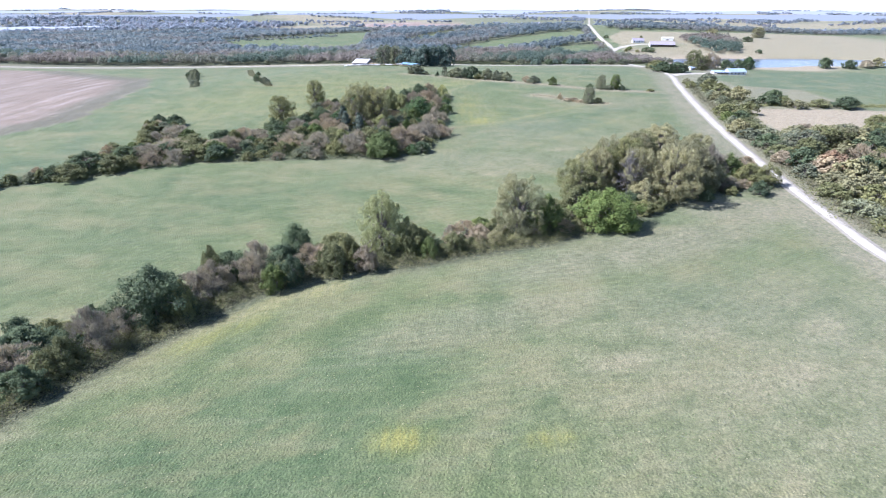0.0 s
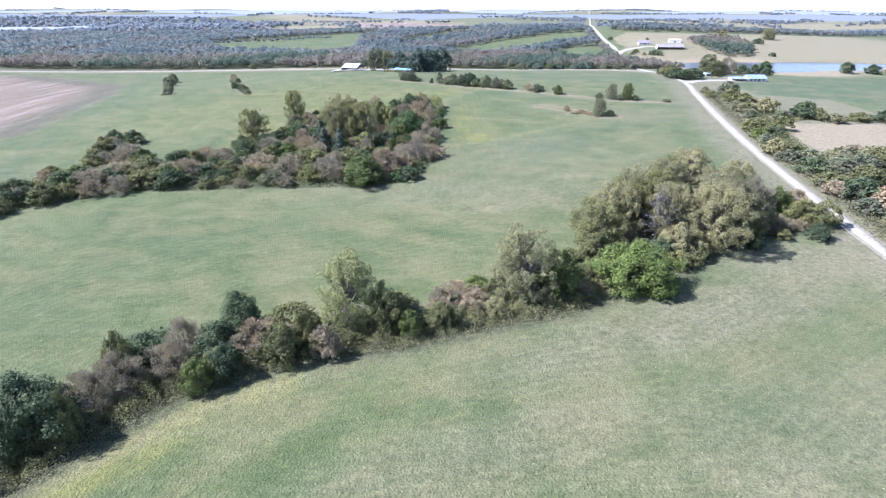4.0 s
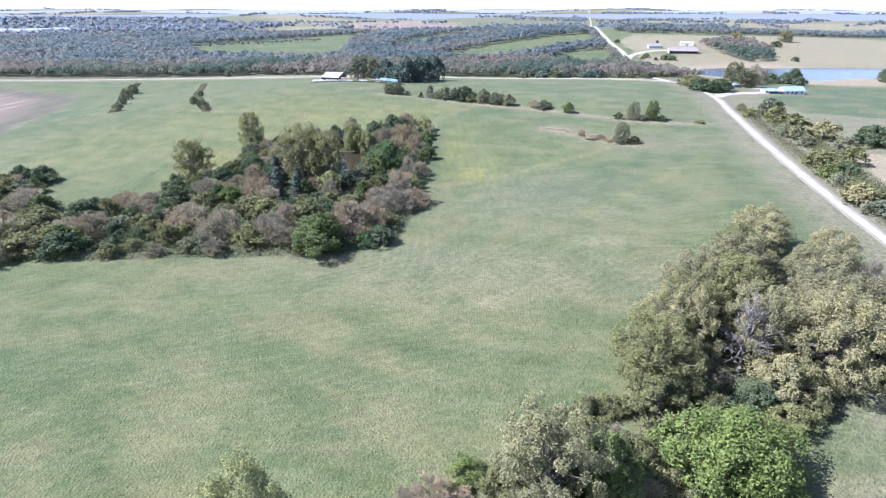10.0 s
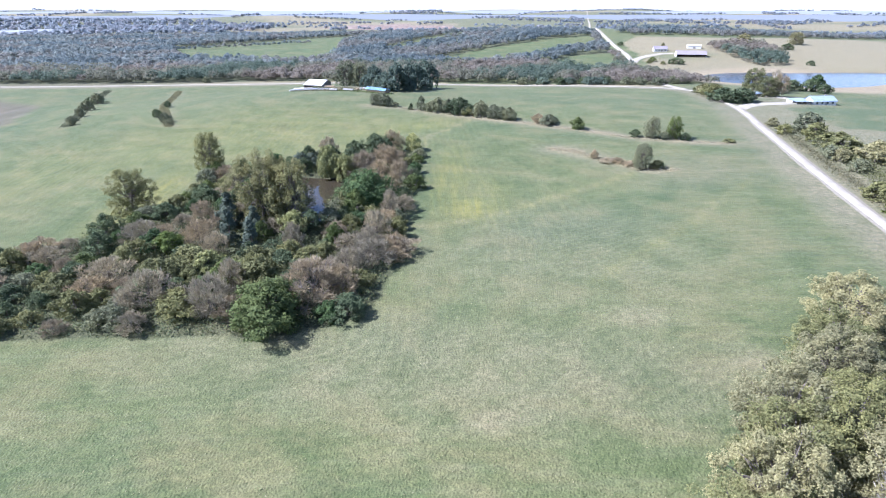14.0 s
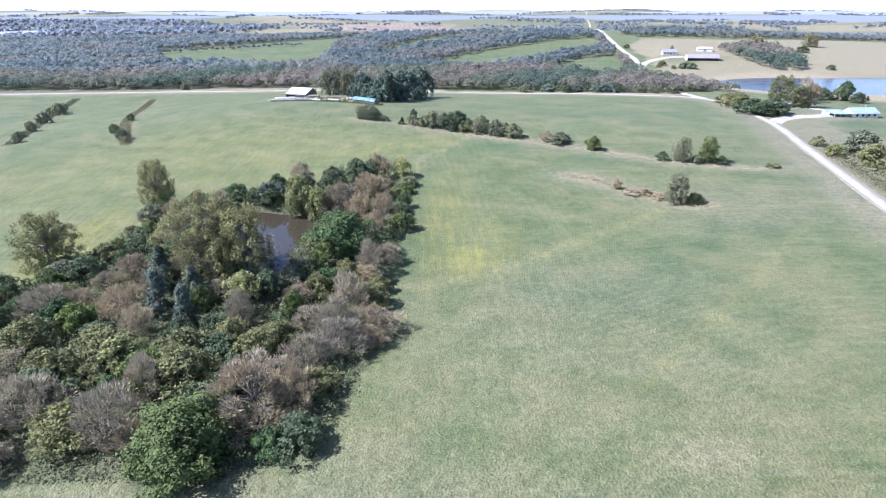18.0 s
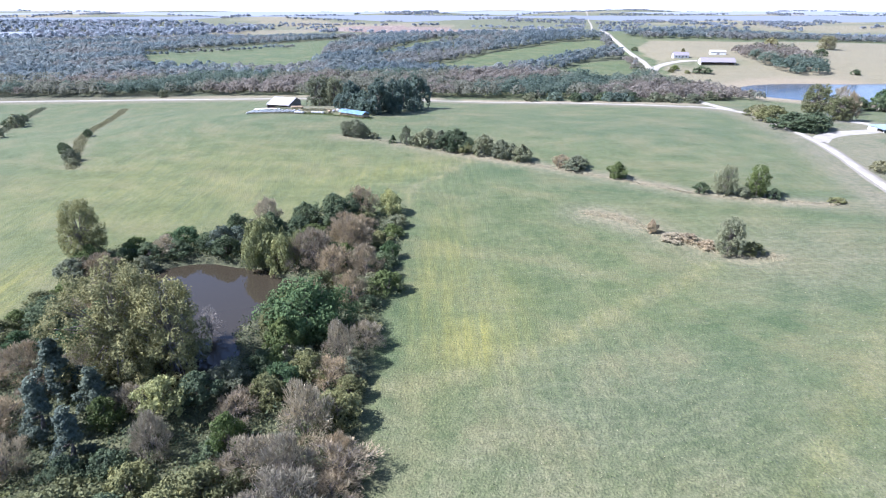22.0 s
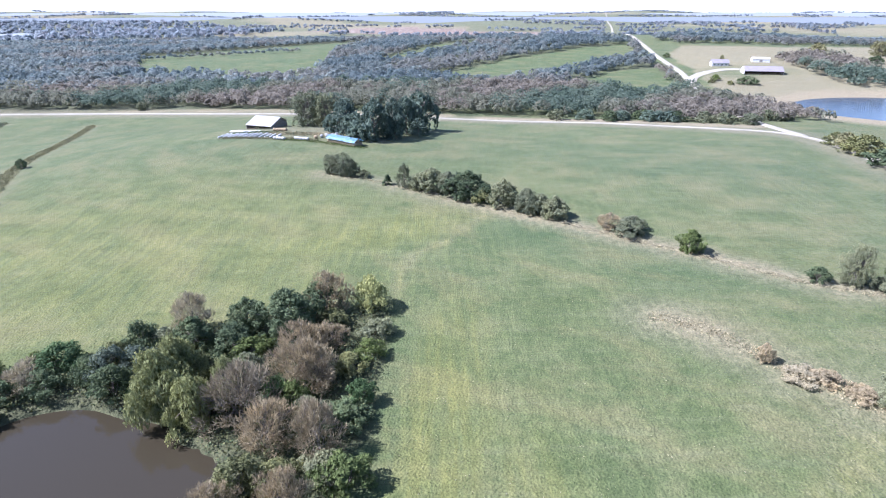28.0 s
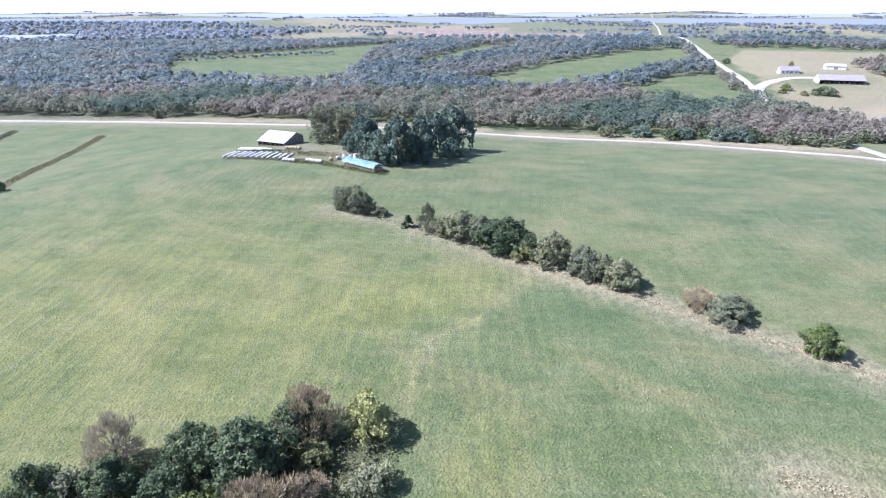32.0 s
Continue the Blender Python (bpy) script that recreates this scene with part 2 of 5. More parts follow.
WOODS = wood_material("autumn wood leaves", (0.130, 0.135, 0.092), (0.245, 0.245, 0.178))
WOODS_RUSSET = wood_material("russet wood leaves", (0.170, 0.150, 0.116), (0.285, 0.250, 0.200))
WOODS_GREEN = wood_material("green wood leaves", (0.076, 0.110, 0.080), (0.155, 0.192, 0.140))
# Haze is put into these base colours: paler and bluer with distance.
HAZED_WOODS = wood_material("haze-paled grey-green woodland", (0.150, 0.180, 0.168), (0.240, 0.268, 0.248), 0.62, 0.3)
HAZED_RUSSET = wood_material("haze-paled grey-brown woodland", (0.170, 0.174, 0.152), (0.262, 0.262, 0.232), 0.62, 0.3)
HAZED_GREEN = wood_material("haze-tinted blue-green woodland", (0.112, 0.148, 0.150), (0.190, 0.225, 0.222), 0.62, 0.3)
MISTED_WOODS = wood_material("haze-tinted blue-grey horizon woodland", (0.215, 0.250, 0.272), (0.290, 0.320, 0.342), 0.62, 0.4)
MISTED_RUSSET = wood_material("haze-paled grey horizon woodland", (0.250, 0.262, 0.278), (0.325, 0.332, 0.345), 0.62, 0.4)
SCRUB = leaf_material("dry weeds and bramble", (0.095, 0.095, 0.055), (0.250, 0.232, 0.145))
STRAW = leaf_material("straw coloured grass", (0.19, 0.168, 0.112), (0.36, 0.318, 0.22))


# ---- ground ----
def lines(*spans):
    out = []
    for a, b, step in spans:
        out += list(np.arange(a, b, step))
    return np.array(out + [spans[-1][1]], float)


WOOD_EDGE = [(-22, 262), (-6, 272), (0, 300), (1, 340), (3, 380), (5, 416), (-20, 412), (-46, 402), (-64, 392), (-80, 388), (-82, 362), (-86, 340), (-102, 318), (-122, 300), (-146, 316), (-160, 346), (-176, 340), (-160, 300), (-180, 262), (-195, 232), (-168, 240), (-122, 263), (-76, 264)]
HEDGE = [(-88, 78), (-80, 98), (-68, 118), (-52, 140), (-30, 152), (-8, 156), (14, 164), (34, 170), (60, 186), (88, 205), (112, 216), (126, 216)]
ROW = [(-31, 509), (-13, 503), (12, 485), (33, 470), (51, 457), (67, 444), (81, 434), (104, 417), (122, 411), (146, 406)]
ISLAND = [(62, 407), (72, 401), (80, 390), (88, 380), (96, 374), (106, 372)]
ROAD = [(118, -120), (122, 0), (126, 100), (128, 150), (132, 180), (135, 212), (138, 245), (142, 275), (148, 310), (155, 345), (162, 380), (174, 435), (187, 485), (194, 535), (198, 566), (193, 590), (180, 602), (165, 608), (137, 622), (105, 640), (62, 652), (15, 664), (-50, 682), (-126, 702), (-200, 718), (-271, 726), (-341, 730), (-480, 728), (-760, 715)]
FAR_ROAD = [(196, 584), (196, 612), (199, 650), (207, 705), (221, 770), (231, 818), (243, 880), (249, 936), (260, 1028), (286, 1195), (360, 1550), (560, 2350), (850, 3600)]
DRIVE = [(188, 489), (200, 502), (214, 511), (230, 517), (243, 524), (250, 534), (246, 546), (236, 552)]


def near_line(pts, x, y):
    """Distance from a plan line."""
    best = np.full(np.shape(x), 1e9)
    for (ax, ay), (bx, by) in zip(pts, pts[1:]):
        t = np.clip(((x - ax) * (bx - ax) + (y - ay) * (by - ay)) / ((bx - ax) ** 2 + (by - ay) ** 2), 0, 1)
        best = np.minimum(best, np.hypot(x - ax - t * (bx - ax), y - ay - t * (by - ay)))
    return best


def spot(x, y, cx, cy, rx, ry, turn=0.0):
    c, s = math.cos(radians(turn)), math.sin(radians(turn))
    u, v = (x - cx) * c + (y - cy) * s, -(x - cx) * s + (y - cy) * c
    return np.exp(-((u / rx) ** 2 + (v / ry) ** 2) ** 1.5)


FIELDS_GREEN = [
    [(-440, 1172), (-330, 960), (-160, 900), (-125, 930), (-150, 1185), (-110, 1473), (-244, 1380)],
    [(-72, 1000), (-25, 1050), (60, 1190), (60, 1280), (-3, 1235), (-68, 1080)],
    [(-12, 890), (53, 840), (140, 905), (225, 985), (248, 1085), (174, 1068), (77, 1000)],
    [(115, 815), (155, 758), (200, 755), (222, 837), (230, 910), (181, 905)],
]
PASTURE = [(255, 690), (236, 740), (243, 800), (258, 880), (268, 985), (310, 1065), (460, 1070), (720, 1180), (800, 1000), (620, 760), (470, 690), (400, 780), (300, 785), (262, 700)]
CROP_LEFT = [(-257, 330), (-236, 368), (-262, 516), (-300, 604), (-440, 690), (-620, 700), (-620, 330)]
CROP_FAR = [(-420, 2000), (-308, 2445), (69, 2200), (412, 2150), (412, 1900), (69, 1900), (-75, 1800)]


def build_ground():
    gx = lines((-4800, -700, 110), (-700, -300, 16), (-300, -130, 6), (-130, 180, 2.5), (180, 320, 6), (320, 720, 14), (720, 4800, 110))
    gy = lines((-260, 0, 12), (0, 40, 5), (40, 480, 2.5), (480, 720, 5), (720, 1300, 10), (1300, 2100, 32), (2100, 4900, 100))
    X, Y = np.meshgrid(gx, gy)
    Z = land(X, Y)
    nx, ny = len(gx), len(gy)
    i = np.arange(nx * ny).reshape(ny, nx)
    quads = np.stack([i[:-1, :-1], i[:-1, 1:], i[1:, 1:], i[1:, :-1]], -1).reshape(-1, 4)
    me = bpy.data.meshes.new("ground")
    me.from_pydata(np.stack([X, Y, Z], -1).reshape(-1, 3).tolist(), [], quads.tolist())
    me.polygons.foreach_set("use_smooth", [True] * len(me.polygons))
    x, y = X.ravel(), Y.ravel()
    far = np.hypot(x, y)
    dry = 0.12 + 0 * x
    lush_and_shade, yel, stub, pink, litter = (np.zeros_like(x) for _ in range(5))
    d_road = np.minimum(near_line(ROAD, x, y), near_line(DRIVE, x, y))
    dry = np.maximum(dry, 0.95 * (1 - smooth(6, 24, d_road)))
    d_hedge = near_line(HEDGE, x, y)
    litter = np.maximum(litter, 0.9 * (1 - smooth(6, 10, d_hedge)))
    dry = np.maximum(dry, 0.3 * (1 - smooth(10, 20, d_hedge)))
    dry = np.maximum(dry, 0.6 * spot(x, y, 85, 90, 75, 60))
    dry = np.maximum(dry, 0.75 * spot(x, y, 62, 160, 60, 14, 22))
    dry = np.maximum(dry, 0.55 * spot(x, y, 20, 120, 45, 12, 18))
    for cx, cy, rx, ry in ((36, 98, 9, 4), (70, 92, 7, 4), (84, 110, 6, 3), (58, 262, 6, 3), (22, 232, 8, 3), (74, 246, 5, 3)):
        stub = np.maximum(stub, 0.28 * spot(x, y, cx, cy, rx, ry, 15))
    dry = np.maximum(dry, 0.5 * spot(x, y, 10, 250, 90, 22, -10))
    dry = np.maximum(dry, 0.5 * spot(x, y, 110, 372, 40, 26))
    dry = np.maximum(dry, 0.9 * spot(x, y, 106, 190, 24, 15))
    dry = np.maximum(dry, 0.4 * spot(x, y, 45, 300, 50, 50))
    stub = np.maximum(stub, 0.35 * spot(x, y, 56, 262, 7, 4))
    foot = near_line([(-70, 106), (-58, 118), (-51, 124), (-44, 133), (-30, 139)], x, y) + 0.8 * np.sin(x / 2.1)
    stub = np.maximum(stub, 0.22 * (1 - smooth(0.5, 4.5, foot)))
    yel = np.maximum(yel, 0.6 * (1 - smooth(1.0, 6, foot)))
    # Darker green strip colours in the wood's shade along its east edge.
    lush_and_shade = np.maximum(lush_and_shade, 1.0 * spot(x, y, 7, 350, 5, 70))
    wood = inside(WOOD_EDGE, x, y)
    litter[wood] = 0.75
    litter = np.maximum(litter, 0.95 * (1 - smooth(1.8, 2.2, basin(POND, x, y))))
    d_row = near_line(ROW, x, y)
    stub = np.maximum(stub, 0.5 * (1 - smooth(0.6, 2.8, d_row + 1.2 * np.sin(x / 5 + y / 3))))
    dry = np.maximum(dry, 0.7 * (1 - smooth(3, 9, d_row)))
    d_isle = near_line(ISLAND, x, y)
    stub = np.maximum(stub, 0.4 * (1 - smooth(1.5, 5, d_isle + 1.5 * np.sin(x / 4))))
    dry = np.maximum(dry, 0.6 * (1 - smooth(4, 14, d_isle)))
    for cx, cy, rx, ry, turn, k in YELLOW:
        yel = np.maximum(yel, k * spot(x, y, cx, cy, rx, ry, turn))
    for cx, cy, rx, ry, turn, k in LUSH:
        lush_and_shade = np.maximum(lush_and_shade, k * spot(x, y, cx, cy, rx, ry, turn))
    for pts, wide, k in (([(3, 325), (14, 327), (24, 331), (35, 336.5), (49, 346), (62, 353), (76, 362), (88, 370)], 4.2, 0.55), ([(52, 280), (60, 289), (74, 302), (94, 321), (111, 339.5), (127, 355)], 3.4, 0.4), ([(4, 419), (7, 440), (17, 449), (28, 465)], 3.0, 0.6)):
        d = near_line(pts, x, y)
        d = d + 0.9 * np.sin(x / 3.1 + y / 2.3)
        dry = np.maximum(dry, k * (1 - smooth(0.4, wide, d)))
        yel = np.maximum(yel, 0.7 * k * (1 - smooth(0.4, wide, d)))
    tan = inside([(176, 298), (176, 316), (184, 345), (192, 354), (330, 352), (330, 290), (205, 290)], x, y)
    stub[tan] = 0.8
    green_right = inside([(214, 474), (222, 496), (242, 513), (315, 566), (420, 600), (460, 440), (300, 420), (222, 440)], x, y)
    road_x = np.interp(y, [q[1] for q in ROAD[:14]], [q[0] for q in ROAD[:14]])
    verge = (x > road_x + 1) & (y > 290) & (y < 515) & (x < 260) & ~green_right
    dry[verge] = 0.7
    stub[verge] = np.maximum(stub[verge], 0.12)
    lush_and_shade[green_right] = 0.9
    rough_right = (x > 140) & (y < 290) & (d_road > 5) & (x < 400)
    dry[rough_right] = 0.8
    stub[inside(PASTURE, x, y)] = 0.62
    lawn = spot(x, y, 300, 868, 42, 30)
    stub = stub * (1 - 0.9 * lawn)
    lush_and_shade = np.maximum(lush_and_shade, 0.7 * lawn)
    shore = np.hypot((x - 345) / 78, (y - 697) / 75)
    stub = np.maximum(stub, 0.9 * (1 - smooth(1.15, 1.5, shore)))
    pink[inside(CROP_LEFT, x, y)] = 0.7
    edge_left = near_line(CROP_LEFT[:5], x, y)
    litter = np.maximum(litter, 0.7 * inside(CROP_LEFT, x, y) * (1 - smooth(14, 34, edge_left)))
    pink[inside(CROP_FAR, x, y)] = 0.9
    lush_and_shade = np.maximum(lush_and_shade, 0.9 * inside([(-200, 290), (-225, 360), (-245, 520), (-290, 615), (-262, 540), (-240, 440), (-205, 330), (-150, 245), (-260, 200)], x, y))
    for f in FIELDS_GREEN:
        k = inside(f, x, y)
        lush_and_shade[k], dry[k], litter[k], yel[k] = 0.3, 0.0, 0.0, 0.0
    out = (y > 735) & ~inside(PASTURE, x, y) & (near_line(FAR_ROAD, x, y) > 12)
    for f in FIELDS_GREEN:
        out &= ~inside(f, x, y)
    wooded = out & (far < 1600) & (x < 240)
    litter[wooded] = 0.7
    farther = far > 1600
    patch = np.sin(x / 190 + 2 * np.sin(y / 400)) * np.sin(y / 230 + x / 700)
    # Dry cover here lightens all far fields to suggest haze.
    dry[farther] = 0.55
    stub[farther & (patch > 0.35)] = 0.5
    lush_and_shade[farther & (patch < -0.2)] = 0.8
    north = near_line([(-720, 738), (-480, 748), (-271, 743), (-126, 719), (15, 680)], x, y)
    stub = np.maximum(stub, 0.6 * (1 - smooth(5, 9, north)))
    for strip in ([(-140, 474), (-148, 489), (-168, 531), (-196, 606), (-219, 674)], [(-207, 488), (-220, 521), (-243, 570), (-266, 621), (-292, 692)]):
        dry = np.maximum(dry, 0.9 * (1 - smooth(1.5, 5, near_line(strip, x, y))))
    bank = near_line([(40, 668), (110, 652), (160, 626), (188, 618)], x, y)
    stub = np.maximum(stub, 0.8 * (1 - smooth(4, 9, bank)))
    yard = spot(x, y, -50, 590, 45, 26)
    dry = np.maximum(dry, 0.8 * yard)
    for name, three in (("cover", (dry, yel, stub)), ("cover_b", (lush_and_shade, pink, litter))):
        at = me.color_attributes.new(name, "FLOAT_COLOR", "POINT")
        at.data.foreach_set("color", np.stack([*three, np.ones_like(x)], -1).ravel())
    turn = np.minimum(d_hedge, 75 + 0.9 * np.abs(x - 4 + 6 * np.sin(y / 60)))
    mown = me.attributes.new("mown", "FLOAT", "POINT")
    mown.data.foreach_set("value", np.where(far < 900, turn, 0.0))
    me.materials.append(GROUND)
    tagged(new("ground", me), "rolling green pasture with dry and yellow patches", "ground", kind="structure")


# patches of yellowed clover and of darker growth: x, y, half sizes, turn, strength
YELLOW = [(-7, 76, 5, 3.5, 0, 1.3), (18, 75, 4, 2.5, 0, 0.9), (-55, 114, 16, 4, 42, 0.7), (-97, 352, 10, 36, 3, 1.0), (16, 372, 9, 46, -4, 0.55), (22, 341, 11, 12, 0, 1.0), (28, 350, 10, 26, -10, 0.4), (-80, 440, 80, 60, 0, 0.5), (-8, 455, 34, 14, 20, 0.6), (-60, 470, 60, 16, 8, 0.35), (-150, 400, 50, 60, 0, 0.35)]
LUSH = [(-45, 62, 60, 26, 30, 1.0), (62, 322, 40, 15, 20, 1.0), (95, 345, 30, 12, 30, 0.8), (55, 440, 60, 12, -38, 0.9), (70, 330, 60, 16, 25, 0.7), (110, 520, 70, 30, -20, 0.6), (-60, 225, 50, 12, 10, 0.35), (-30, 90, 60, 14, 35, 0.8), (140, 390, 40, 18, 60, 0.6), (40, 215, 80, 12, 5, 0.15), (60, 120, 22, 10, 0, 0.5)]
build_ground()


def ribbon(name, pts, width, mat, label, category, lift=0.18, crown=0.12, ragged=0.0):
    line = spline(pts, 4)
    verts, faces = [], []
    across = (-0.8, -0.5, -0.2, 0.2, 0.5, 0.8)
    for k, (x, y) in enumerate(line):
        ax, ay = line[max(0, k - 1)]
        bx, by = line[min(len(line) - 1, k + 1)]
        d = Vector((bx - ax, by - ay, 0)).normalized()
        side = Vector((d.y, -d.x, 0))
        w = width * (1 + ragged * noise.noise((x * 0.06, y * 0.06, 3)))
        up = lift + 0.0006 * max(0, y - 500)
        for a in across:
            p = Vector((x, y, 0)) + side * (a * w)
            edge = -0.3 if abs(a) > 0.6 else crown * (1 - abs(a) * 1.6)
            verts.append((p.x, p.y, float(land(p.x, p.y)) + up + edge))
    n = len(across)
    for k in range(len(line) - 1):
        for j in range(n - 1):
            a = k * n + j
            faces.append((a, a + 1, a + n + 1, a + n))
    me = bpy.data.meshes.new(name)
    me.from_pydata(verts, [], faces)
    me.polygons.foreach_set("use_smooth", [True] * len(me.polygons))
    me.materials.append(mat)
    return tagged(new(name, me), label, category, kind="structure")


ribbon("road_shoulder", ROAD, 5.2, SHOULDER, "grey dirt shoulder of the gravel road", "road", 0.06, 0.05, 0.25)
ribbon("road", ROAD, 2.7, GRAVEL, "pale limestone gravel country road bending past the fields", "road", ragged=0.12)
ribbon("road_far", FAR_ROAD, 3.8, GRAVEL, "pale gravel road climbing the far hill", "road", 0.3, ragged=0.1)
ribbon("driveway", DRIVE, 5.6, GRAVEL, "curved pale gravel driveway to the white house", "driveway", 0.22, ragged=0.25)


def water(name, spots, cx, cy, level, mat, label):
    """A level sheet that ends inside the bank all round."""
    verts, n = [(cx, cy, level)], 96
    for k in range(n):
        a = 2 * math.pi * k / n
        reach = 4.0
        while reach < 200 and float(basin(spots, cx + reach * math.cos(a), cy + reach * math.sin(a))) < 1.4:
            reach += 0.5
        verts.append((cx + reach * math.cos(a), cy + reach * math.sin(a), level))
    me = bpy.data.meshes.new(name)
    me.from_pydata(verts, [], [(0, 1 + k, 1 + (k + 1) % n) for k in range(n)])
    me.materials.append(mat)
    tagged(new(name, me), label, "water", kind="structure")


water("water", POND, -38, 357, 2.6, POND_WATER, "still muddy brown farm pond ringed by trees")
water("water_lake", LAKE, 390, 708, 5.0, LAKE_WATER, "blue farm lake behind the white house")

# ---- plants ----
def mesh_of(name, verts, faces, mat):
    me = bpy.data.meshes.new(name)
    me.from_pydata(verts, [], faces)
    me.materials.append(mat)
    return me


def limb(verts, faces, a, b, ra, rb, sides=6):
    d = (b - a).normalized()
    u = d.orthogonal().normalized()
    v = d.cross(u)
    base = len(verts)
    for p, r in ((a, ra), (b, rb)):
        for k in range(sides):
            t = 2 * math.pi * k / sides
            verts.append(tuple(p + u * (math.cos(t) * r) + v * (math.sin(t) * r)))
    for k in range(sides):
        j = (k + 1) % sides
        faces.append((base + k, base + j, base + sides + j, base + sides + k))


def leaf_quads(rng, centres, outward, size, droop=0.0, up=0.25, scatter=0.8, sliver=False):
    """Small folded leaf sprays round the given points, as arrays of corners."""
    n = len(centres)
    nor = outward * 0.7 + rng.normal(size=(n, 3)) * scatter + np.array([0, 0, up])
    nor /= np.linalg.norm(nor, axis=1)[:, None] + 1e-9
    u = np.cross(nor, rng.normal(size=(n, 3)))
    if sliver:
        u = outward + np.array([0, 0, 0.9]) + rng.normal(size=(n, 3)) * 0.35
    u /= np.linalg.norm(u, axis=1)[:, None] + 1e-9
    v = np.cross(nor, u)
    s = size * rng.uniform(0.55, 1.35, (n, 1))
    ln = s * rng.uniform(0.8, 1.5, (n, 1))
    if sliver:
        ln, s = ln * 1.9, s * 0.45
    a, b = centres - u * ln * 0.5, centres + u * ln * 0.5
    c, d = centres + v * s * 0.5 + nor * s * 0.12, centres - v * s * 0.5 + nor * s * 0.12
    a[:, 2] -= droop * s[:, 0]
    return np.stack([a, d, b + (c - d) * 0.4], 1).reshape(-1, 3)


def crown_points(rng, blobs, n):
    """Points near the skin of a heap of round sprays, none deep inside another."""
    cs = np.array([b[0] for b in blobs])
    rs = np.array([b[1] for b in blobs])
    area = rs[:, 0] * rs[:, 2]
    pick = rng.choice(len(blobs), n * 2, p=area / area.sum())
    d = rng.normal(size=(n * 2, 3))
    d /= np.linalg.norm(d, axis=1)[:, None]
    depth = 1 - np.abs(rng.normal(0, 0.26, (n * 2, 1)))
    depth += (rng.random((n * 2, 1)) < 0.16) * rng.uniform(0.1, 0.42, (n * 2, 1))
    p = cs[pick] + d * rs[pick] * depth
    keep = np.ones(n * 2, bool)
    for k in range(len(blobs)):
        q = (p - cs[k]) / rs[k]
        keep &= ~((np.linalg.norm(q, axis=1) < 0.55) & (pick != k))
    keep &= p[:, 2] > 0.15
    p, d = p[keep][:n], d[keep][:n]
    return p, d


SHAPES = {  # height, reach, sprays, spray size, leaves, leaf size, droop, scatter, lowest
    "broad": (10.0, 8.0, 150, 0.12, 15000, 0.37, 0.0, 0.66, 0.0),
    "dome": (10.0, 8.0, 190, 0.15, 24000, 0.31, 0.0, 0.5, 0.0),
    "poplar": (18.0, 9.0, 300, 0.095, 36000, 0.27, 0.0, 0.75, 0.02),
    "shrub": (6.0, 5.5, 90, 0.145, 8000, 0.29, 0.0, 0.7, 0.0),
    "bare": (8.0, 6.5, 110, 0.13, 10000, 0.30, 0.0, 1.0, 0.0),
    "cedar": (9.0, 3.0, 46, 0.22, 8000, 0.28, 0.0, 0.55, 0.05),
    "snag": (16.0, 5.5, 46, 0.2, 500, 0.28, 0.0, 1.0, 0.22),
    "willow": (9.5, 8.5, 70, 0.16, 20000, 0.32, 1.0, 0.5, 0.05),
}


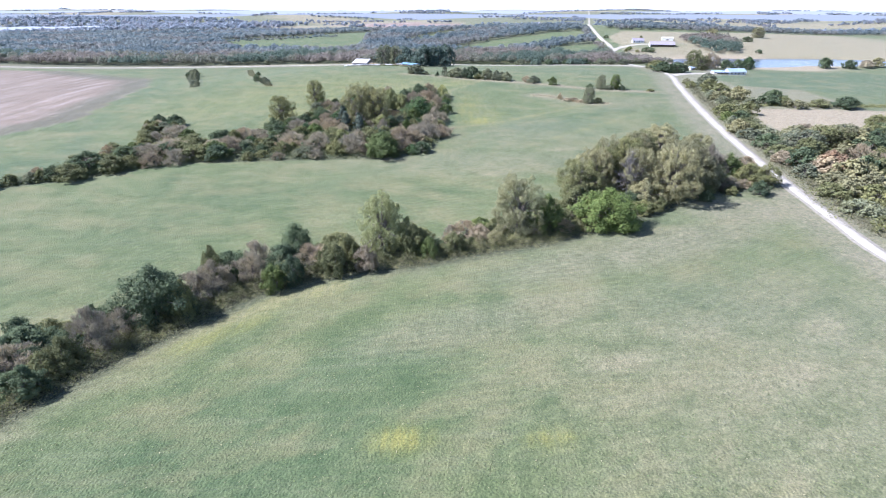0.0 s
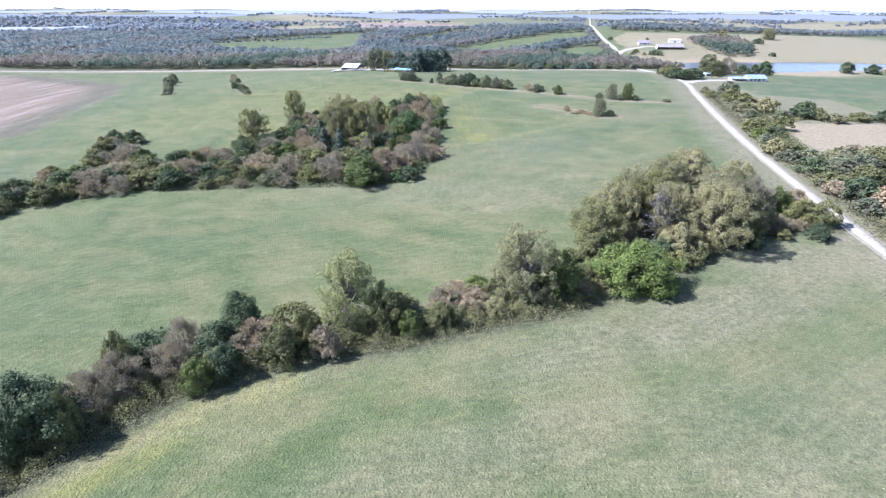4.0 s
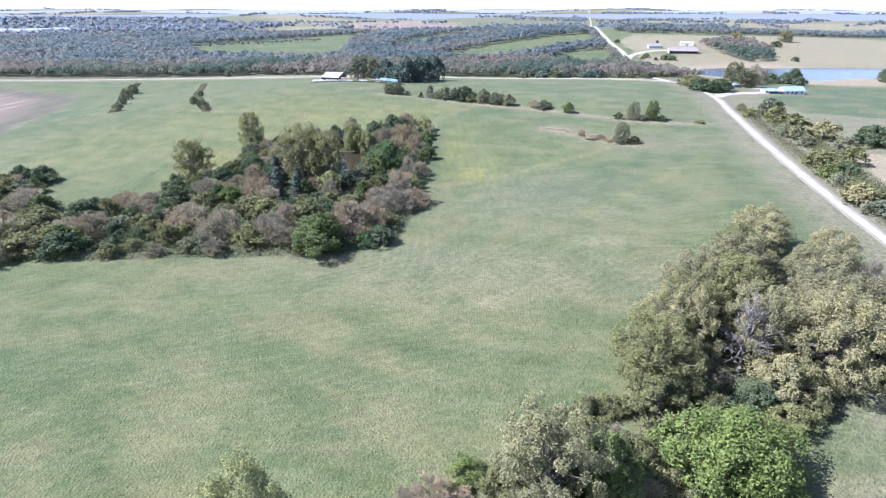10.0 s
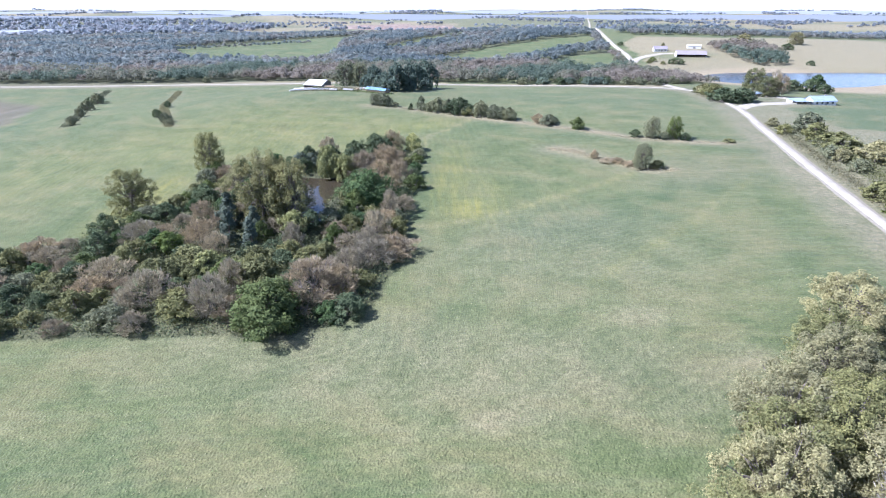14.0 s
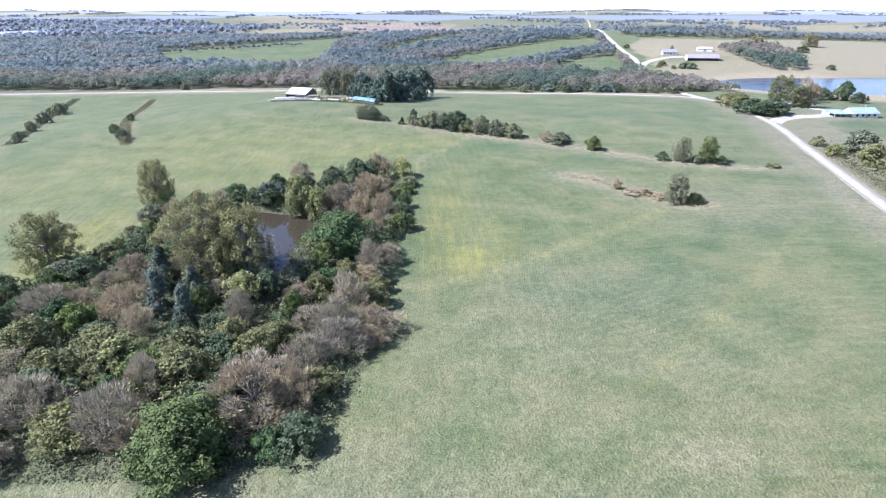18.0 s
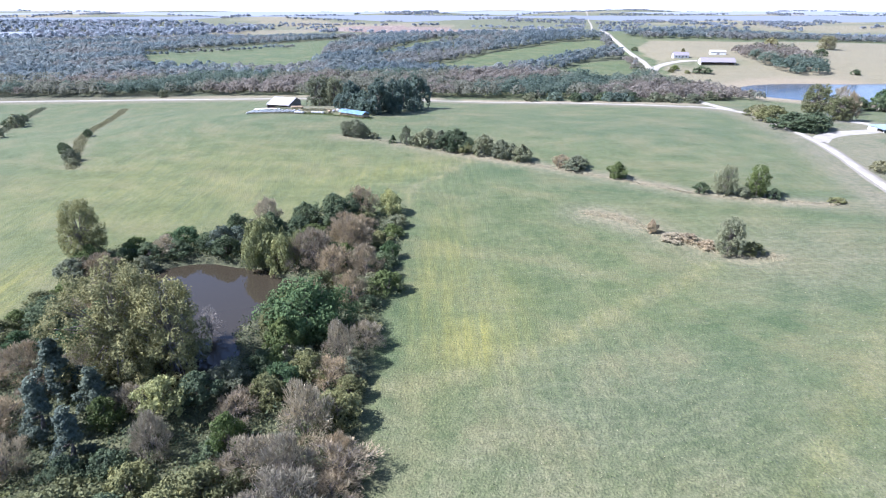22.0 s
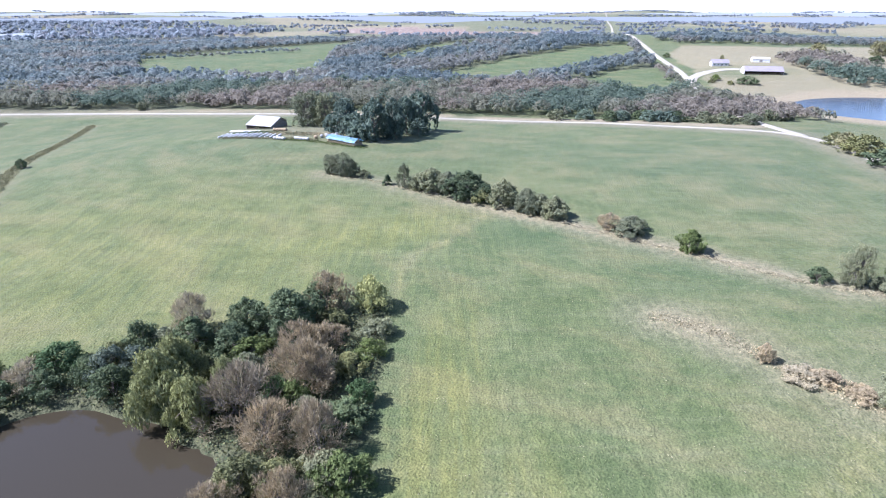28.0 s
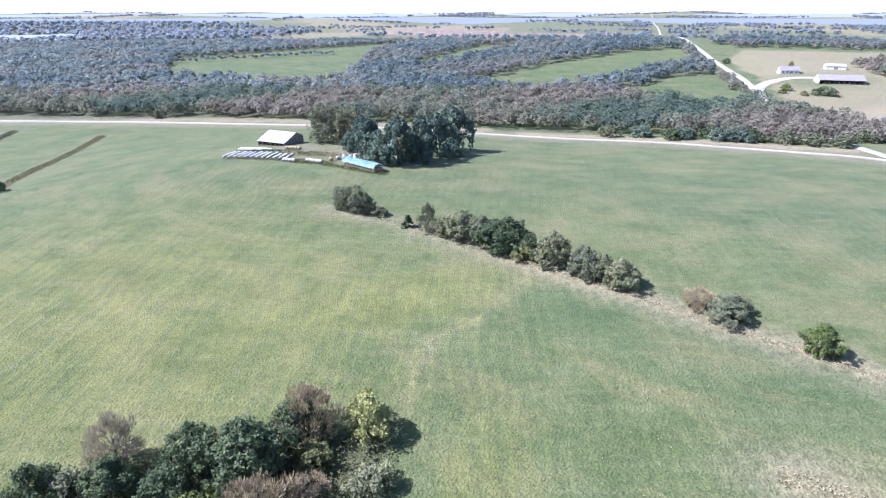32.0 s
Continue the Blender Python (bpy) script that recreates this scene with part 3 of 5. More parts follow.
def make_proto(kind, seed, thin=1.0):
    rng = np.random.default_rng(seed)
    H, R, sprays, spray, count, leaf, droop, scatter, low = SHAPES[kind]
    count, leaf = int(count * thin), leaf / math.sqrt(thin)
    tv, tf, blobs = [], [], []
    lobes = rng.uniform(0, 6.28, 3)
    boughs = [(2.4 * k + rng.normal(0, 0.3), (k + 0.5) / 13 + rng.normal(0, 0.04)) for k in range(13)]
    for k in range(sprays):
        a = rng.uniform(0, 2 * math.pi)
        zr = (k + rng.uniform(0, 1)) / sprays
        if kind in ("broad", "dome", "shrub", "bare") and k % 3:
            bough = boughs[int(rng.integers(len(boughs)))]
            a, zr = bough[0] + rng.normal(0, 0.3), min(1.0, max(0.0, bough[1] + rng.normal(0, 0.08)))
        if kind == "cedar":
            wide = (1 - zr) ** 0.75 + 0.04
        elif kind == "poplar":
            wide = math.sin(math.pi * (0.22 + 0.66 * zr)) ** 0.55
        else:
            wide = math.sqrt(max(0.0, 1 - (zr * 1.02) ** 2.4)) * (0.82 + 0.18 * min(1, zr * 4))
        if kind in ("shrub", "broad", "bare"):
            zr = zr ** 0.8
        swell = 1 + (0.24 if kind == "dome" else 0.16) * math.sin(2 * a + lobes[0]) + 0.12 * math.sin(3 * a + lobes[1] + 3 * zr) + 0.1 * math.sin(5 * a + lobes[2])
        rad = R * 0.84 * wide * swell * math.sqrt(rng.uniform(0.10, 1.0))
        s = R * spray * rng.uniform(0.65, 1.3)
        z = H * (low + (0.93 - low) * zr) + (H * 0.06 * math.sin(3 * a + lobes[1]) if kind != "cedar" else 0)
        blobs.append(((rad * math.cos(a), rad * math.sin(a), max(z, s * 0.3)), (s, s, s * (1.5 if droop else 1.25 if kind == "poplar" else 0.85))))
    lean = Vector((rng.normal(0, 0.05), rng.normal(0, 0.05), 1)) * (H * 0.42)
    base_r = (0.016 if kind == "snag" else 0.03) * H if kind not in ("shrub", "bare") else 0.11
    twiggy = kind in ("bare", "snag")
    if kind in ("shrub", "bare"):
        for k in range(4):
            a = 1.57 * k + rng.uniform(0, 1)
            foot = Vector((0.25 * math.cos(a), 0.25 * math.sin(a), -0.3))
            limb(tv, tf, foot, Vector((R * 0.3 * math.cos(a), R * 0.3 * math.sin(a), H * 0.45)), base_r * 0.8, base_r * 0.4)
    limb(tv, tf, Vector((0, 0, -0.4)), lean * 0.5, base_r, base_r * 0.8)
    limb(tv, tf, lean * 0.5, lean, base_r * 0.8, base_r * 0.6)
    limb(tv, tf, lean, lean * (0.86 * H / lean.length), base_r * 0.6, base_r * 0.15)
    for c, s in blobs[:: 1 if kind == "snag" else 3 if twiggy else 5]:
        start = lean * float(rng.uniform(0.5, 1.1))
        c = Vector(c)
        knee = start.lerp(c, 0.5) + Vector((0, 0, 0.05 * H))
        limb(tv, tf, start, knee, base_r * 0.36, base_r * 0.24, 5)
        limb(tv, tf, knee, c, base_r * 0.24, base_r * 0.1, 4)
        if twiggy:
            for j in range(int(9 * thin)):
                d = Vector(rng.normal(size=3))
                d.z = abs(d.z) * 0.8
                tip = c + d.normalized() * s[0] * float(rng.uniform(0.9, 1.6))
                limb(tv, tf, c.lerp(knee, float(rng.uniform(0, 0.6))), tip, 0.05 if kind == "bare" else 0.06, 0.015, 3)
    p, d = crown_points(rng, blobs, count)
    heart = np.array([0, 0, H * 0.45])
    away = (p - heart) / np.array([R, R, H * 0.5])
    away /= np.linalg.norm(away, axis=1)[:, None] + 1e-9
    q = leaf_quads(rng, p, 0.55 * d + 0.6 * away, leaf, droop, 0.5, scatter, kind in ("bare", "snag"))
    faces = np.arange(len(q)).reshape(-1, 3)
    trunk = mesh_of("trunk", tv, tf, BARK)
    crown = mesh_of("crown", q.tolist(), faces.tolist(), LEAVES["olive"])
    return H, R, trunk, crown


MODELS = (("broad", 3), ("dome", 2), ("poplar", 3), ("shrub", 4), ("bare", 3), ("cedar", 2), ("willow", 1), ("snag", 2))
PROTO = {k: [make_proto(k, 40 + 7 * i + len(k)) for i in range(n)] for k, n in MODELS}
PROTO_MID = {k: [make_proto(k, 140 + 7 * i + len(k), 0.5 if k in ("shrub", "bare") else 0.6) for i in range(n)] for k, n in MODELS}
PROTO_FAR = {k: [make_proto(k, 90 + 7 * i + len(k), 0.18) for i in range(n)] for k, n in MODELS}
WORDS = {
    "olive": "olive green", "green": "mid green", "deep": "deep green", "dark": "dark green", "bright": "bright yellow-green",
    "mauve": "mauve-grey thinning", "grey": "bleached leafless", "brown": "russet brown", "rust": "rust brown", "silver": "silvery grey-green", "yellow": "yellowing green",
    "dusty": "dusty olive-grey", "khaki": "khaki green", "sage": "grey-green", "cedar": "blue-green", "willow": "pale drooping", "farm": "dark bluish-green",
}
KINDS = {"broad": ("broadleaf_tree", "spreading broadleaf tree"), "dome": ("broadleaf_tree", "dense domed broadleaf tree"), "poplar": ("cottonwood_tree", "tall open cottonwood tree"), "shrub": ("shrub", "dense rounded shrub"), "bare": ("thinning_tree", "low tree with bare twigs"), "cedar": ("cedar_tree", "conical cedar tree"), "willow": ("willow_tree", "willow tree"), "snag": ("dead_tree", "dead tree with bare limbs")}
GROUP, PLACE, COUNT, PLANTED = [""], [""], [0], []


def plant(kind, colour, x, y, h, r):
    """One tree or shrub: its height and the reach of its crown in metres."""
    COUNT[0] += 1
    k = COUNT[0]
    models = (PROTO_FAR if y > 525 or x > 132 or x < -175 else PROTO_MID if y > 262 and r < 11 else PROTO)[kind]
    H, R, trunk, crown = models[k % len(models)]
    name, words = KINDS[kind]
    PLANTED.append((x, y, r))
    root = new(name)
    root.empty_display_size = 0.5
    rnd = random.Random(k)
    wide = r / R * rnd.uniform(0.95, 1.06)
    root.matrix_world = Matrix.LocRotScale((x, y, float(land(x, y)) - 0.05), Euler((0, 0, rnd.uniform(0, 6.28))), (wide, wide * rnd.uniform(0.92, 1.08), h / H))
    for part_name, me, mat in (("trunk", trunk, PALE_BARK if colour == "grey" else BARK), ("crown", crown, LEAVES[colour])):
        ob = new(part_name, me)
        ob.parent = root
        ob.material_slots[0].link = "OBJECT"
        ob.material_slots[0].material = mat
    tagged(root, f"{WORDS[colour]} {words} {PLACE[0]}", "tree" if kind != "shrub" else "shrub", GROUP[0])


def setting(place, group):
    PLACE[0], GROUP[0] = place, group


# front hedge
setting("in the front hedge", "front hedge")
plant("dome", "bright", 54.0, 177.0, 12.5, 12.0)
plant("poplar", "silver", 23.5, 171.5, 20.0, 8.2)
plant("broad", "green", 33.5, 173.5, 12.0, 7.2)
plant("poplar", "yellow", -18.8, 162.0, 18.8, 8.6)
plant("shrub", "yellow", -11.0, 164.5, 9.5, 4.2)
plant("shrub", "olive", -9.3, 159.0, 9.5, 4.8)
plant("dome", "dark", -45.2, 161.0, 10.3, 6.8)
plant("bare", "mauve", -54.0, 152.0, 9.0, 6.2)
plant("shrub", "olive", -63.4, 142.0, 11.4, 4.1)
plant("shrub", "dark", -41.5, 142.4, 8.0, 4.8)
plant("shrub", "olive", -30.5, 147.5, 9.0, 5.0)
plant("poplar", "olive", 49.0, 199.5, 15.5, 9.5)
plant("poplar", "dusty", 83.5, 200.0, 20.0, 10.5)
plant("poplar", "dusty", 98.0, 256.0, 12.5, 11.0)
plant("poplar", "dusty", 96.0, 226.0, 16.0, 10.0)
plant("poplar", "olive", 72.0, 218.0, 18.0, 9.5)
plant("snag", "grey", 68.0, 203.0, 17.5, 7.5)
plant("poplar", "dusty", 73.0, 207.0, 17.0, 10.0)
plant("poplar", "dusty", 91.0, 211.0, 18.0, 10.5)
plant("poplar", "olive", 62.0, 214.0, 16.0, 9.5)
plant("broad", "dusty", 100.0, 212.0, 11.0, 9.0)
plant("broad", "dusty", 72.0, 195.0, 9.5, 7.5)
plant("broad", "olive", 104.0, 233.0, 12.0, 9.0)
plant("broad", "olive", 47.0, 190.0, 9.0, 7.0)
plant("bare", "mauve", 107.2, 224.2, 12.7, 8.0)
plant("shrub", "green", 114.8, 223.2, 9.4, 6.6)
plant("shrub", "olive", 120.7, 218.2, 7.2, 6.8)
plant("shrub", "olive", 126.3, 215.0, 8.3, 5.7)
plant("shrub", "brown", 11.7, 167.2, 5.2, 4.3)
plant("shrub", "olive", 3.5, 160.0, 6.2, 5.1)
plant("shrub", "dusty", 16.2, 164.7, 4.3, 4.4)
plant("bare", "brown", 38.8, 172.7, 4.5, 4.9)
plant("shrub", "brown", -22.0, 149.1, 7.4, 3.9)
plant("shrub", "green", -4.2, 156.4, 6.5, 3.3)
plant("shrub", "olive", -27.5, 153.6, 8.7, 3.4)
plant("dome", "dark", -71.0, 124.0, 14.0, 10.0)
plant("bare", "mauve", -62.0, 138.0, 9.5, 6.5)
plant("bare", "mauve", -53.0, 143.0, 9.0, 6.0)
plant("shrub", "olive", -33.0, 150.0, 7.5, 4.7)
plant("bare", "mauve", -78.0, 109.5, 10.7, 5.9)
plant("shrub", "olive", -80.3, 101.7, 7.4, 4.9)
plant("shrub", "dark", -94.3, 109.2, 8.2, 5.2)
plant("broad", "dark", -81.7, 91.9, 6.6, 5.6)
plant("shrub", "olive", -81.9, 97.7, 6.3, 4.5)
plant("shrub", "olive", -64.0, 124.1, 9.8, 4.1)
plant("shrub", "green", -45.8, 138.2, 7.4, 4.2)
plant("poplar", "dusty", 57.0, 208.0, 17.0, 8.5)
plant("poplar", "dusty", 66.0, 222.0, 16.5, 9.0)
plant("poplar", "dusty", 80.0, 233.0, 15.5, 9.5)
plant("shrub", "dark", 66.0, 192.0, 6.0, 6.0)
plant("poplar", "dusty", 110.0, 243.0, 12.0, 9.0)
plant("poplar", "olive", 84.0, 240.0, 14.0, 9.0)
# pond wood
setting("in the pond wood", "pond wood")
plant("dome", "green", -28.8, 266.9, 11.0, 10.8)
plant("bare", "brown", -20.3, 277.7, 11.0, 11.3)
plant("bare", "mauve", -44.2, 273.0, 10.0, 8.5)
plant("bare", "mauve", -61.3, 277.6, 9.5, 8.1)
plant("bare", "mauve", -42.4, 283.4, 9.0, 6.4)
plant("shrub", "olive", -35.6, 286.5, 9.0, 6.6)
plant("shrub", "yellow", -51.8, 293.4, 7.0, 5.8)
plant("bare", "brown", -13.1, 278.8, 8.5, 6.1)
plant("shrub", "olive", -36.5, 286.0, 8.0, 9.4)
plant("shrub", "olive", -56.2, 296.1, 7.0, 8.3)
plant("bare", "mauve", -8.3, 296.4, 8.0, 7.6)
plant("bare", "mauve", -77.9, 289.7, 7.5, 7.9)
plant("shrub", "olive", -38.5, 295.0, 7.5, 7.4)
plant("shrub", "olive", -24.4, 294.3, 7.5, 6.7)
plant("bare", "mauve", -13.6, 290.7, 8.0, 6.5)
plant("shrub", "green", -45.1, 289.4, 6.5, 5.8)
plant("shrub", "dark", -25.8, 285.8, 7.0, 5.5)
plant("shrub", "olive", -63.4, 289.6, 7.0, 6.5)
plant("shrub", "dark", -168.7, 340.6, 7.0, 6.4)
plant("shrub", "dark", -158.1, 339.1, 7.0, 7.0)
plant("bare", "mauve", -143.7, 307.4, 8.0, 10.4)
plant("shrub", "dark", -135.0, 274.1, 7.0, 7.6)
plant("bare", "mauve", -125.6, 262.4, 7.0, 7.1)
plant("shrub", "olive", -129.7, 277.0, 7.0, 8.0)
plant("shrub", "green", -110.2, 273.1, 7.5, 8.8)
plant("shrub", "olive", -126.9, 288.4, 7.0, 9.4)
plant("bare", "brown", -106.7, 282.5, 7.5, 8.3)
plant("shrub", "dark", -116.8, 295.7, 7.0, 7.3)
plant("broad", "dark", -162.5, 255.0, 9.0, 10.3)
plant("shrub", "olive", -150.8, 254.1, 7.0, 9.1)
plant("shrub", "dark", -149.8, 266.6, 8.0, 8.5)
plant("bare", "mauve", -140.5, 269.5, 8.0, 10.0)
plant("shrub", "olive", -163.1, 241.9, 7.0, 9.0)
plant("bare", "mauve", -134.4, 276.8, 8.0, 10.5)
plant("shrub", "olive", -120.0, 269.6, 7.0, 9.7)
plant("shrub", "dark", -108.8, 268.7, 7.0, 8.5)
plant("poplar", "khaki", -47.5, 331.5, 23.5, 12.0)
plant("poplar", "khaki", -37.5, 330.0, 21.5, 9.5)
plant("dome", "deep", -14.0, 344.5, 13.5, 10.2)
plant("broad", "green", -17.2, 336.4, 9.0, 5.8)
plant("broad", "olive", -20.5, 343.0, 8.0, 5.0)
plant("willow", "willow", -34.0, 380.5, 10.5, 7.4)
plant("willow", "willow", -27.0, 377.0, 8.5, 5.8)
plant("bare", "brown", -19.0, 378.5, 10.5, 8.6)
plant("bare", "brown", -12.5, 371.5, 9.0, 6.5)
plant("shrub", "olive", -14.0, 361.5, 6.0, 4.8)
plant("shrub", "olive", -19.0, 352.5, 6.5, 4.5)
plant("shrub", "dark", -45.0, 384.0, 6.0, 5.0)
plant("shrub", "dark", -58.0, 384.5, 4.5, 4.2)
plant("bare", "brown", -7.5, 386.8, 9.0, 5.8)
plant("willow", "willow", -34.5, 387.9, 9.0, 5.6)
plant("bare", "brown", -10.3, 413.2, 10.0, 5.6)
plant("shrub", "dark", -45.4, 397.1, 7.5, 4.6)
plant("shrub", "cedar", -47.6, 388.2, 7.0, 4.8)
plant("shrub", "yellow", -24.6, 385.4, 7.0, 3.5)
plant("shrub", "deep", 1.7, 382.4, 5.0, 3.4)
plant("bare", "mauve", -38.3, 404.9, 10.0, 5.8)
plant("bare", "brown", -9.9, 387.5, 10.0, 6.2)
plant("broad", "dark", -17.1, 403.5, 11.0, 7.4)
plant("broad", "dark", -26.8, 406.1, 7.5, 5.4)
plant("broad", "dark", -12.3, 411.8, 8.0, 5.5)
plant("shrub", "yellow", -0.2, 414.3, 8.0, 5.0)
plant("bare", "brown", -12.0, 396.0, 8.5, 6.0)
plant("broad", "dark", -36.0, 399.0, 7.0, 5.5)
plant("shrub", "cedar", -42.6, 389.5, 6.5, 4.8)
plant("shrub", "dark", -50.7, 387.5, 5.5, 4.4)
plant("shrub", "dark", -65.9, 382.5, 5.0, 4.6)
plant("shrub", "dark", -71.5, 380.0, 4.5, 3.6)
plant("bare", "brown", -74.2, 372.8, 6.5, 6.0)
plant("bare", "mauve", -66.0, 360.0, 7.0, 5.0)
plant("shrub", "green", -80.2, 348.8, 4.0, 3.6)
plant("bare", "brown", -6.2, 358.1, 9.0, 4.4)
plant("bare", "brown", -4.0, 371.0, 9.5, 5.2)
plant("bare", "mauve", -5.2, 333.4, 10.0, 4.6)
plant("shrub", "olive", -10.5, 328.5, 6.5, 4.8)
plant("cedar", "cedar", -56.4, 324.6, 13.0, 4.4)
plant("cedar", "cedar", -53.4, 314.5, 12.0, 4.0)
plant("cedar", "cedar", -47.1, 320.1, 10.0, 3.6)
plant("cedar", "cedar", -44.7, 308.3, 11.0, 4.0)
plant("shrub", "bright", -20.0, 309.4, 8.0, 3.6)
plant("shrub", "yellow", -33.8, 317.6, 6.5, 5.2)
plant("bare", "mauve", -32.4, 309.5, 8.5, 4.0)
plant("bare", "mauve", -7.9, 313.4, 10.0, 6.2)
plant("bare", "mauve", -9.2, 302.9, 9.5, 5.0)
plant("shrub", "green", -44.0, 316.5, 6.0, 3.6)
plant("bare", "brown", -67.9, 330.5, 7.0, 5.8)
plant("bare", "mauve", -54.5, 305.5, 7.5, 5.0)
plant("shrub", "olive", -31.1, 299.8, 7.0, 5.2)
plant("shrub", "sage", -2.3, 328.4, 5.0, 3.1)
plant("snag", "grey", -33.9, 342.0, 9.0, 3.6)
plant("snag", "grey", -55.5, 355.5, 9.0, 4.3)
plant("snag", "grey", -50.0, 350.5, 7.5, 3.6)
plant("shrub", "dark", -20.5, 331.6, 5.0, 3.4)
plant("shrub", "olive", -17.1, 322.3, 6.0, 4.4)
plant("bare", "brown", -1.3, 307.4, 5.5, 3.0)
plant("poplar", "olive", -83.5, 382.5, 17.5, 7.4)
plant("poplar", "olive", -95.5, 340.2, 15.5, 9.2)
plant("bare", "mauve", -79.6, 314.0, 7.5, 7.6)
plant("bare", "brown", -62.0, 313.0, 8.0, 6.5)
plant("shrub", "dark", -80.4, 332.0, 6.0, 6.0)
plant("shrub", "dark", -95.5, 321.9, 6.5, 5.7)
plant("shrub", "olive", -76.0, 300.3, 7.0, 7.0)
plant("shrub", "dark", -90.2, 307.2, 7.0, 6.5)
plant("shrub", "bright", -69.0, 308.0, 6.5, 5.5)
# shrub row across the pasture
setting("on an uncut pasture strip", "pasture shrubs")
plant("poplar", "sage", -28.0, 511.0, 7.2, 4.0)
plant("poplar", "sage", -23.3, 509.0, 8.2, 4.6)
plant("broad", "sage", -19.5, 507.3, 6.5, 3.8)
plant("shrub", "sage", -14.8, 505.6, 2.9, 3.4)
plant("cedar", "dark", -4.9, 497.1, 4.0, 2.0)
plant("bare", "sage", 1.5, 494.2, 8.4, 3.8)
plant("broad", "sage", 11.1, 490.0, 7.9, 7.0)
plant("broad", "dark", 23.7, 481.9, 9.0, 8.0)
plant("shrub", "olive", 28.7, 476.1, 5.0, 4.8)
plant("broad", "sage", 35.0, 473.2, 8.5, 6.0)
plant("broad", "sage", 42.1, 466.4, 7.4, 5.4)
plant("broad", "sage", 49.5, 461.1, 6.6, 5.5)
plant("bare", "brown", 63.4, 451.6, 4.8, 4.2)
plant("broad", "sage", 68.5, 447.2, 5.1, 5.6)
plant("broad", "green", 81.0, 435.7, 5.9, 3.8)
plant("shrub", "dark", 104.6, 419.3, 3.6, 3.2)
plant("poplar", "sage", 111.9, 417.2, 10.0, 4.1)
plant("poplar", "green", 121.6, 415.6, 10.4, 4.4)
plant("shrub", "dark", 125.8, 412.4, 3.6, 2.8)
plant("shrub", "sage", 116.9, 414.7, 3.3, 3.5)
plant("shrub", "olive", 144.2, 408.7, 1.7, 3.1)
plant("poplar", "sage", 93.9, 375.7, 10.4, 4.5)
plant("shrub", "olive", 99.5, 374.6, 3.5, 3.1)
plant("shrub", "brown", 78.2, 390.4, 4.0, 2.0)
plant("shrub", "mauve", 82.3, 385.4, 1.9, 4.2)
plant("shrub", "dark", -157.5, 499.0, 5.0, 3.6)
plant("shrub", "sage", -146.5, 485.0, 5.5, 4.5)
plant("shrub", "sage", -143.0, 479.5, 3.0, 3.2)
plant("shrub", "dark", -167.3, 535.7, 4.0, 3.1)
plant("shrub", "sage", -259.1, 617.9, 6.5, 4.3)
plant("shrub", "dark", -267.5, 633.7, 4.7, 3.4)
plant("shrub", "sage", -205.9, 492.4, 4.8, 3.0)
plant("shrub", "sage", -220.1, 524.8, 5.9, 4.0)
plant("shrub", "sage", -236.2, 561.8, 7.2, 5.1)
plant("shrub", "sage", -254.0, 606.0, 7.9, 6.5)
plant("shrub", "sage", -214.0, 506.0, 3.5, 4.0)
plant("shrub", "dark", -261.0, 609.0, 5.0, 5.0)
plant("broad", "sage", 17.5, 486.5, 7.5, 5.5)
plant("broad", "sage", 6.5, 492.0, 5.5, 4.2)
plant("shrub", "dark", 29.5, 477.5, 6.0, 4.5)
plant("broad", "sage", 46.0, 464.0, 6.5, 4.5)
plant("shrub", "brown", 86.0, 384.0, 2.2, 4.0)
plant("shrub", "brown", 90.0, 380.0, 1.8, 3.5)
# farmstead trees
setting("sheltering the farmstead", "farmstead trees")
plant("poplar", "sage", -59.7, 610.2, 19.2, 10.5)
plant("poplar", "sage", -48.6, 605.7, 18.0, 8.3)
plant("broad", "farm", -35.8, 584.0, 15.7, 8.8)
plant("broad", "farm", -17.9, 564.2, 18.4, 9.9)
plant("broad", "farm", -27.4, 567.7, 11.7, 7.7)
plant("broad", "farm", -9.5, 572.0, 18.0, 7.8)
plant("broad", "farm", -4.4, 587.9, 17.6, 9.5)
plant("broad", "farm", 2.3, 600.5, 19.7, 10.0)
plant("shrub", "farm", -12.0, 568.9, 10.5, 7.2)
plant("broad", "farm", -55.5, 622.0, 16.0, 7.3)
plant("shrub", "farm", -24.0, 560.0, 7.0, 6.0)
plant("shrub", "farm", -8.0, 566.0, 7.0, 6.0)
plant("shrub", "farm", 2.0, 582.0, 8.0, 7.0)
plant("shrub", "farm", -44.0, 592.0, 7.0, 6.0)
# by the road and the white house
setting("by the gravel road", "roadside growth")
plant("broad", "dark", 191.6, 516.5, 8.5, 11.9)
plant("broad", "dark", 203.3, 517.0, 8.5, 10.1)
plant("broad", "olive", 194.5, 540.2, 8.5, 8.6)
plant("broad", "dusty", 194.9, 552.1, 7.6, 6.6)
plant("broad", "olive", 197.0, 562.0, 6.0, 6.0)
plant("broad", "sage", 211.0, 524.0, 7.5, 7.0)
plant("poplar", "olive", 243.0, 579.0, 17.0, 11.0)
plant("bare", "mauve", 265.0, 590.0, 14.5, 8.0)
plant("broad", "dark", 284.0, 600.0, 8.0, 8.0)
plant("broad", "dark", 296.0, 599.0, 9.0, 8.0)
plant("broad", "dark", 300.0, 585.0, 7.0, 7.0)
plant("poplar", "olive", 238.0, 551.0, 13.5, 8.0)
plant("bare", "grey", 256.2, 575.9, 12.5, 5.8)
plant("bare", "brown", 266.6, 581.6, 11.5, 5.3)
plant("broad", "deep", 324.0, 633.2, 10.8, 7.5)
plant("bare", "brown", 245.3, 553.7, 14.5, 5.6)
